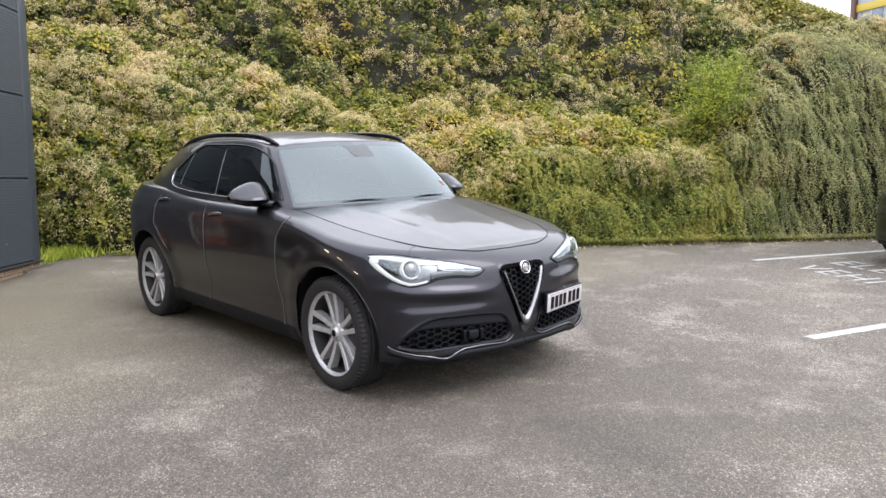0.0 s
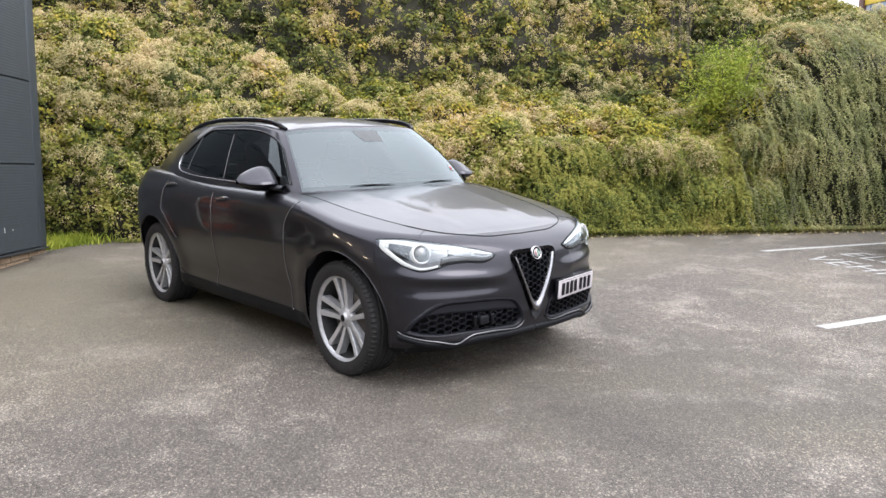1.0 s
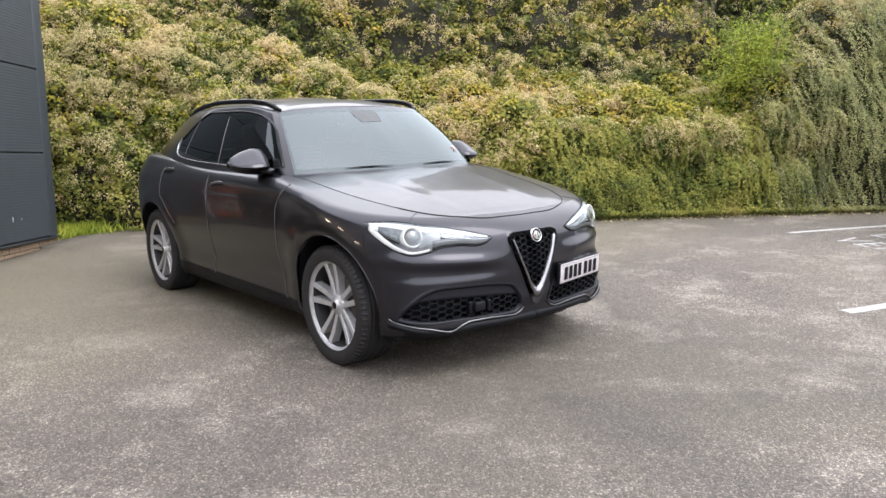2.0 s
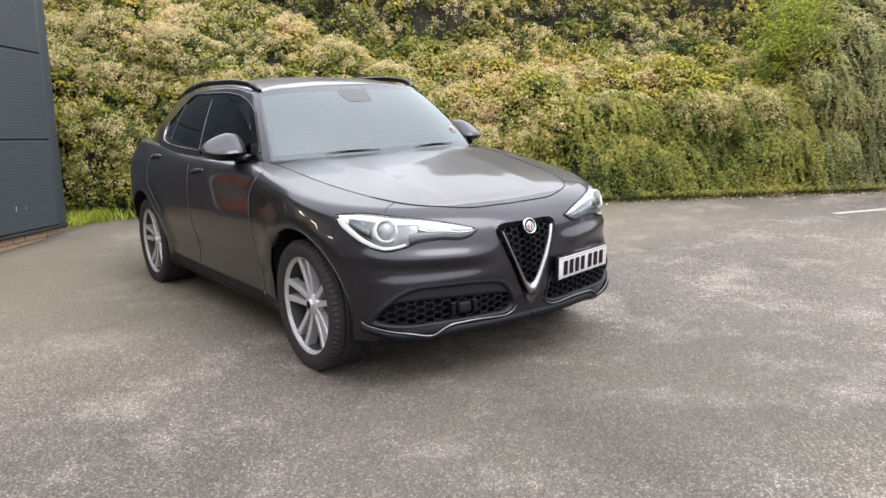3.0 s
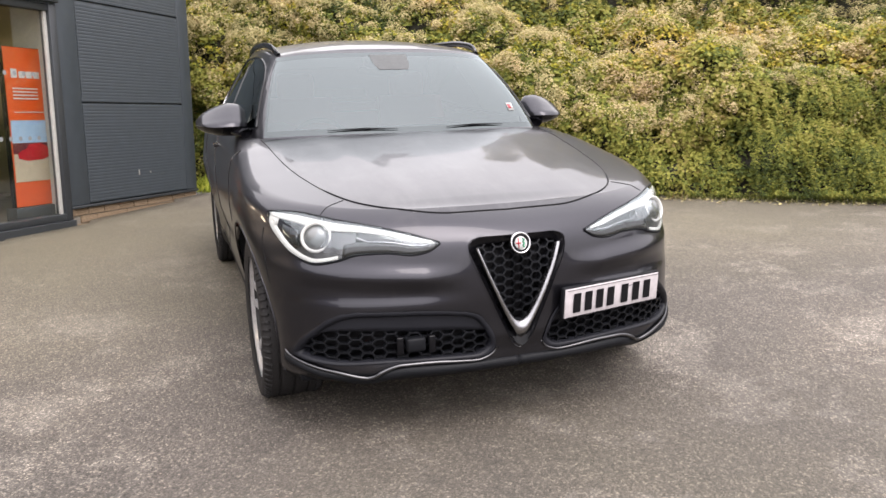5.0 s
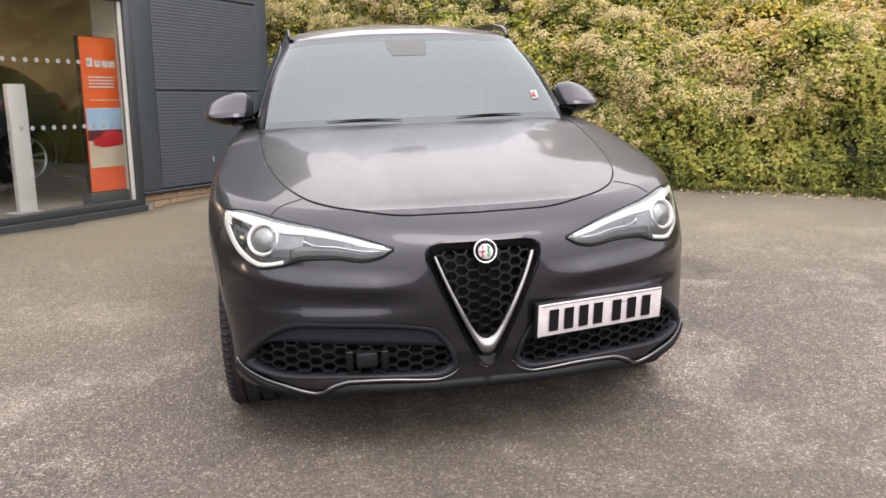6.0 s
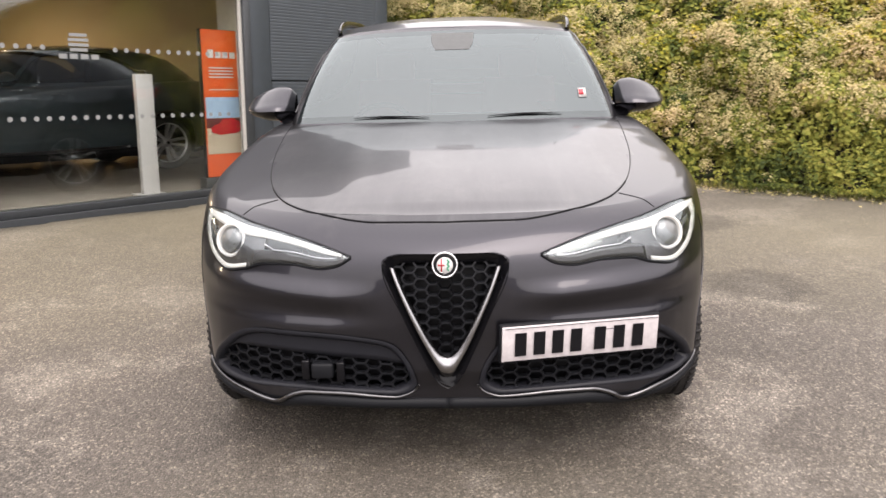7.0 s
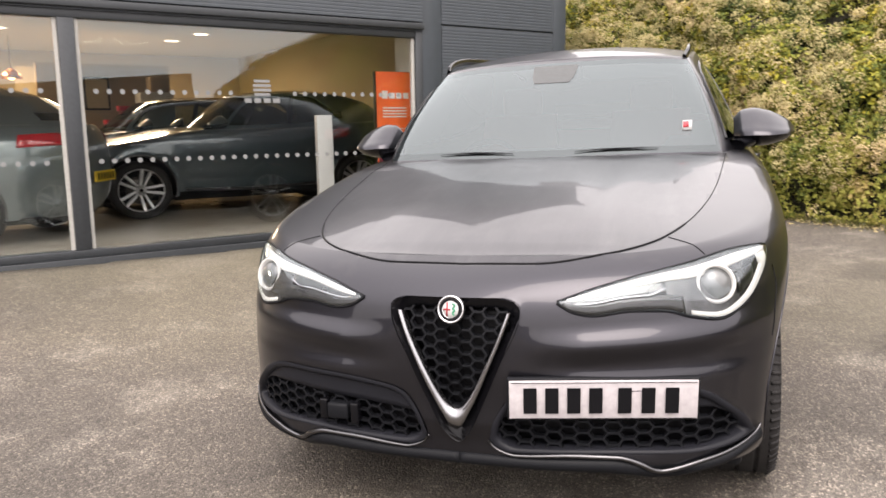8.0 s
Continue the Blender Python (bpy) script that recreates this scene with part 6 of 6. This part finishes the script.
def puffs(n_group, a_range, s_range, per_group, keep=None):
    """Fluffy pale seed heads in loose groups: small tufts of many thin scales."""
    ga, gs = rng.uniform(*a_range, n_group), rng.uniform(*s_range, n_group)
    a = np.repeat(ga, per_group) + rng.normal(size=n_group * per_group) * .17
    s = np.clip(np.repeat(gs, per_group) + rng.normal(size=n_group * per_group) * .025, .01, .9)
    c, cn = bank_xyz(a, s, .12)
    k = 40
    d = unit(rng.normal(size=(len(c) * k, 3)) + np.repeat(cn, k, 0) * .5)
    r = np.repeat(rng.uniform(.05, .095, len(c)), k) * rng.uniform(.7, 1, len(d))
    p = np.repeat(c, k, 0) + d * r[:, None]
    L = rng.uniform(.018, .032, len(p))
    return leaves(p, unit(d + rng.normal(size=d.shape) * .45), L, L * .7)


heads = join([puffs(150, (-6, -.5), (.06, .50), 13), puffs(65, (-.5, 5.2), (.14, .50), 12), puffs(230, (-7, 9.5), (.58, .84), 10), puffs(70, (5.4, 10), (.36, .52), 10)])
mesh_np("seed_heads", *heads, M_PUFF, "fluffy pale cream seed heads over the hedge", "hedge", "stuff")


def strands(n, a_range, s_range):
    """Trailing shoots that hang down the bank at all leans, with narrow leaves along them."""
    P, N, D = [], [], []
    stems = []
    for _ in range(n):
        a0, s0 = rng.uniform(*a_range), rng.uniform(*s_range)
        ln = rng.uniform(.14, .40) * (.6 + s0)
        lean = rng.normal() * .28 + .25
        m = int(24 + 170 * ln)
        t = np.linspace(0, 1, m)
        a = a0 + lean * t * (.4 + .6 * t) + .02 * np.sin(t * 6 + a0 * 9)
        s = np.clip(s0 - ln * t, .004, 1)
        p, nn = bank_xyz(a, s, 0)
        p = p + nn * (.04 + .20 * np.sin(np.clip(t * 1.15, 0, 1) * math.pi) * rng.uniform(.2, 1) + rng.uniform(.0, .16))[:, None]
        down = np.gradient(p, axis=0)
        w = unit(np.cross(down, nn)) * .0025
        if rng.uniform() < .4:
            j = np.arange(m - 1)[:, None] * 2
            stems.append((np.stack([p - w, p + w], 1).reshape(-1, 3), np.concatenate([j + [0, 1, 3], j + [0, 3, 2]], 1).reshape(-1, 3)))
        for _k in range(2):
            side = unit(np.cross(down, nn)) * rng.choice([-1, 1], m)[:, None]
            P.append(p + side * .011 + rng.normal(size=p.shape) * .008)
            N.append(unit(nn + rng.normal(size=p.shape) * .6))
            D.append(unit(unit(down) * .6 + side + rng.normal(size=p.shape) * .3))
    p, nn, d = np.vstack(P), np.vstack(N), np.vstack(D)
    L = rng.uniform(.024, .044, len(p))
    return leaves(p, nn, L, L * .42, .15, d), join(stems)


hanging = [strands(950, (4.8, 11), (.10, .55))]
low_shoots = [strands(220, (1.8, 5.4), (.05, .32)), strands(90, (-6, 2), (.05, .22))]
mesh_np("low_shoots", *join([h[0] for h in low_shoots]), M_LEAF, "yellow-green shoots hanging at the hedge foot", "hedge", "stuff")
M_SHOOT = simple("pale_shoot_stems", (0.12, 0.105, 0.066), 0.8, 0, 0, 0.0, 30, 0.3)
mesh_np("shoot_stems", *join([h[1] for h in hanging]), M_SHOOT, "thin pale stems of the trailing shoots", "hedge", "stuff")
M_MOUND = leaf_material("dull_olive_leaves", [(0.0, (0.026, 0.036, 0.015)), (0.5, (0.065, 0.080, 0.032)), (1.0, (0.13, 0.14, 0.055))])
fill = join([clumps(900, (5.0, 11), (.02, .52), .15, 46, .040), scatter(16000, (5, 11), (.0, .54), .038, .08)])
mesh_np("mound_leaves", *fill, M_MOUND, "small olive leaves of the trailing mound", "hedge", "stuff")
mesh_np("trailing_shoots", *join([h[0] for h in hanging]), M_STRAND, "long trailing grey-green shoots hanging down the bank", "hedge", "stuff")

# a young tree in the bank
sap = thing("sapling", "young bright green tree growing out of the bank", "tree", Matrix.Translation(HD * 5.0 + HN * (H0 + .95) + Vector((0, 0, .9))))
bm = bmesh.new()
for k in range(7):
    an = k * 2.4
    tube(bm, curve_pts([(0, 0, 0), (.10 * math.cos(an), .10 * math.sin(an), .7), (.32 * math.cos(an), .32 * math.sin(an), 1.3 + .1 * (k % 3)), (.45 * math.cos(an), .45 * math.sin(an), 1.75 + .12 * (k % 4))], 10), [.016 - .0014 * i for i in range(10)], 6)
part("trunk", bm, M_STEM, sap)
d = unit(rng.normal(size=(210, 3)))
cc = d * rng.uniform(.2, 1, 210)[:, None] * np.array([.85, .55, 1.0]) + np.array([0, 0, 1.1])
pp = np.repeat(cc, 46, 0) + rng.normal(size=(210 * 46, 3)) * np.array([.13, .13, .07])
L = rng.uniform(.035, .065, len(pp))
v, t = leaves(pp, unit(np.array([0, -.3, 1]) + rng.normal(size=pp.shape) * .5), L, L * .4)
ob = mesh_np("crown", v, t, M_FRESH, "", "", "")
ob.parent = sap

# bare stems standing above the crest
for k in range(3):
    a0 = (4.9, 5.2, 5.05)[k]
    st = thing("bare_stem", "thin upright stem standing in the bank", "shrub", Matrix.Translation(HD * a0 + HN * (H0 + 3.0) + Vector((0, 0, 2.4))), "bare stems")
    bm = bmesh.new()
    for j in range(3):
        tube(bm, curve_pts([(0, 0, 0), (.05 * j - .05, .03, .9), (.14 * j - .12, .05 * j, 1.9)], 8), [.006 - .0006 * i for i in range(8)], 5)
    part("twig", bm, M_STEM, st)

# verge: grass blades and litter along the foot
n = 9000
a = rng.uniform(-6.2, 9.5, n)
off = rng.normal(size=n) * .10 - .02
p = np.array(HD)[None] * a[:, None] + np.array(HN)[None] * (H0 + off)[:, None]
tall = rng.uniform(.03, .10, n)
p[:, 2] = tall * .45
nn = unit(np.column_stack([rng.normal(size=n), rng.normal(size=n), np.full(n, .25)]))
v, t = leaves(p, nn, tall, tall * .16, .1, np.tile([0, 0, 1.0], (n, 1)))
mesh_np("verge_grass", v, t, M_GRASS, "short rough grass along the foot of the bank", "grass", "stuff")
n = 2600
a = rng.uniform(-6, 9.5, n)
off = -np.abs(rng.normal(size=n)) * .16 - .02
p = np.array(HD)[None] * a[:, None] + np.array(HN)[None] * (H0 + off)[:, None]
p[:, 2] = .012
L = rng.uniform(.02, .05, n)
v, t = leaves(p, unit(np.array([0, 0, 1.0]) + rng.normal(size=p.shape) * .25), L, L * .6, .2)
mesh_np("leaf_litter", v, t, M_PUFF, "dry fallen leaves on the asphalt edge", "leaf litter", "stuff")
# tuft by the showroom's corner
n = 1500
p = np.column_stack([rng.normal(-.55, .22, n), rng.normal(6.95, .16, n), np.zeros(n)])
tall = rng.uniform(.08, .24, n)
p[:, 2] = tall * .45
v, t = leaves(p, unit(np.column_stack([rng.normal(size=n), rng.normal(size=n), np.full(n, .3)])), tall, tall * .10, .1, np.tile([0, 0, 1.0], (n, 1)) + rng.normal(size=(n, 3)) * .25)
mesh_np("grass_tuft", v, t, M_FRESH, "bright green grass tuft at the showroom corner", "grass", "stuff")

# building far behind the bank: x along its front, y inwards
far = thing("far_building", "pale office building with a yellow band behind the bank", "building", Matrix.Translation((56.21, 19.12, 0)) @ Matrix.Rotation(radians(-121.8), 4, "Z"))
M_FARWALL = simple("pale_render", (0.3, 0.324, 0.36), 0.8)
M_YELLOW = simple("yellow_panel", (0.45, 0.33, 0.018), 0.5)
M_BROWN = simple("brown_column", (0.084, 0.042, 0.03), 0.7)
M_FARGLASS = simple("far_window_glass", (0.12, 0.162, 0.216), 0.1)
bm = bmesh.new()
box(bm, (0, 0, 0), (16, 9, 12.5), .02)
part("wall", bm, M_FARWALL, far)
bm = bmesh.new()
box(bm, (-.12, -.25, 0), (.35, .3, 12.8), .02)
part("column", bm, M_BROWN, far)
bm = bmesh.new()
box(bm, (.36, -.12, 10.15), (16, -.001, 10.65), .01)
part("band", bm, M_YELLOW, far, "yellow band")
bm = bmesh.new()
box(bm, (-.3, -.5, 12.51), (16.2, 9.3, 12.8), .02)
part("roof", bm, M_FRAME, far, "flat roof edge")
for z0 in (4.6, 8.4):
    for k in range(6):
        bm = bmesh.new()
        box(bm, (.8 + 2.6 * k, -.05, z0), (2.9 + 2.6 * k, -.001, z0 + 1.7), .01)
        w = part("window", bm, M_FARGLASS, far)
        bm = bmesh.new()
        box(bm, (1.8 + 2.6 * k, -.09, z0), (1.9 + 2.6 * k, -.051, z0 + 1.7), .005)
        part("mullion", bm, M_WHITE, w)

# unseen walls added behind the camera, their heights set by the car's reflections
M_ADDED_WALL = simple("added_wall_grey", (0.078, 0.075, 0.072), 0.85, 0, 0, 0.2, 3, 0.2)
for name, lo, hi in (("wall_added_south", (-24, -23, -.1), (26, -22.6, 2.0)), ("wall_added_west", (-24.4, -23, -.1), (-24, 0, 8.0)), ("wall_added_east", (26, -23, -.1), (26.4, -9, 3.5))):
    bm = bmesh.new()
    box(bm, lo, hi, .03)
    tagged(part(name, bm, M_ADDED_WALL, None), "unseen plain grey wall added to shape the car's reflections", "wall", "", "structure")
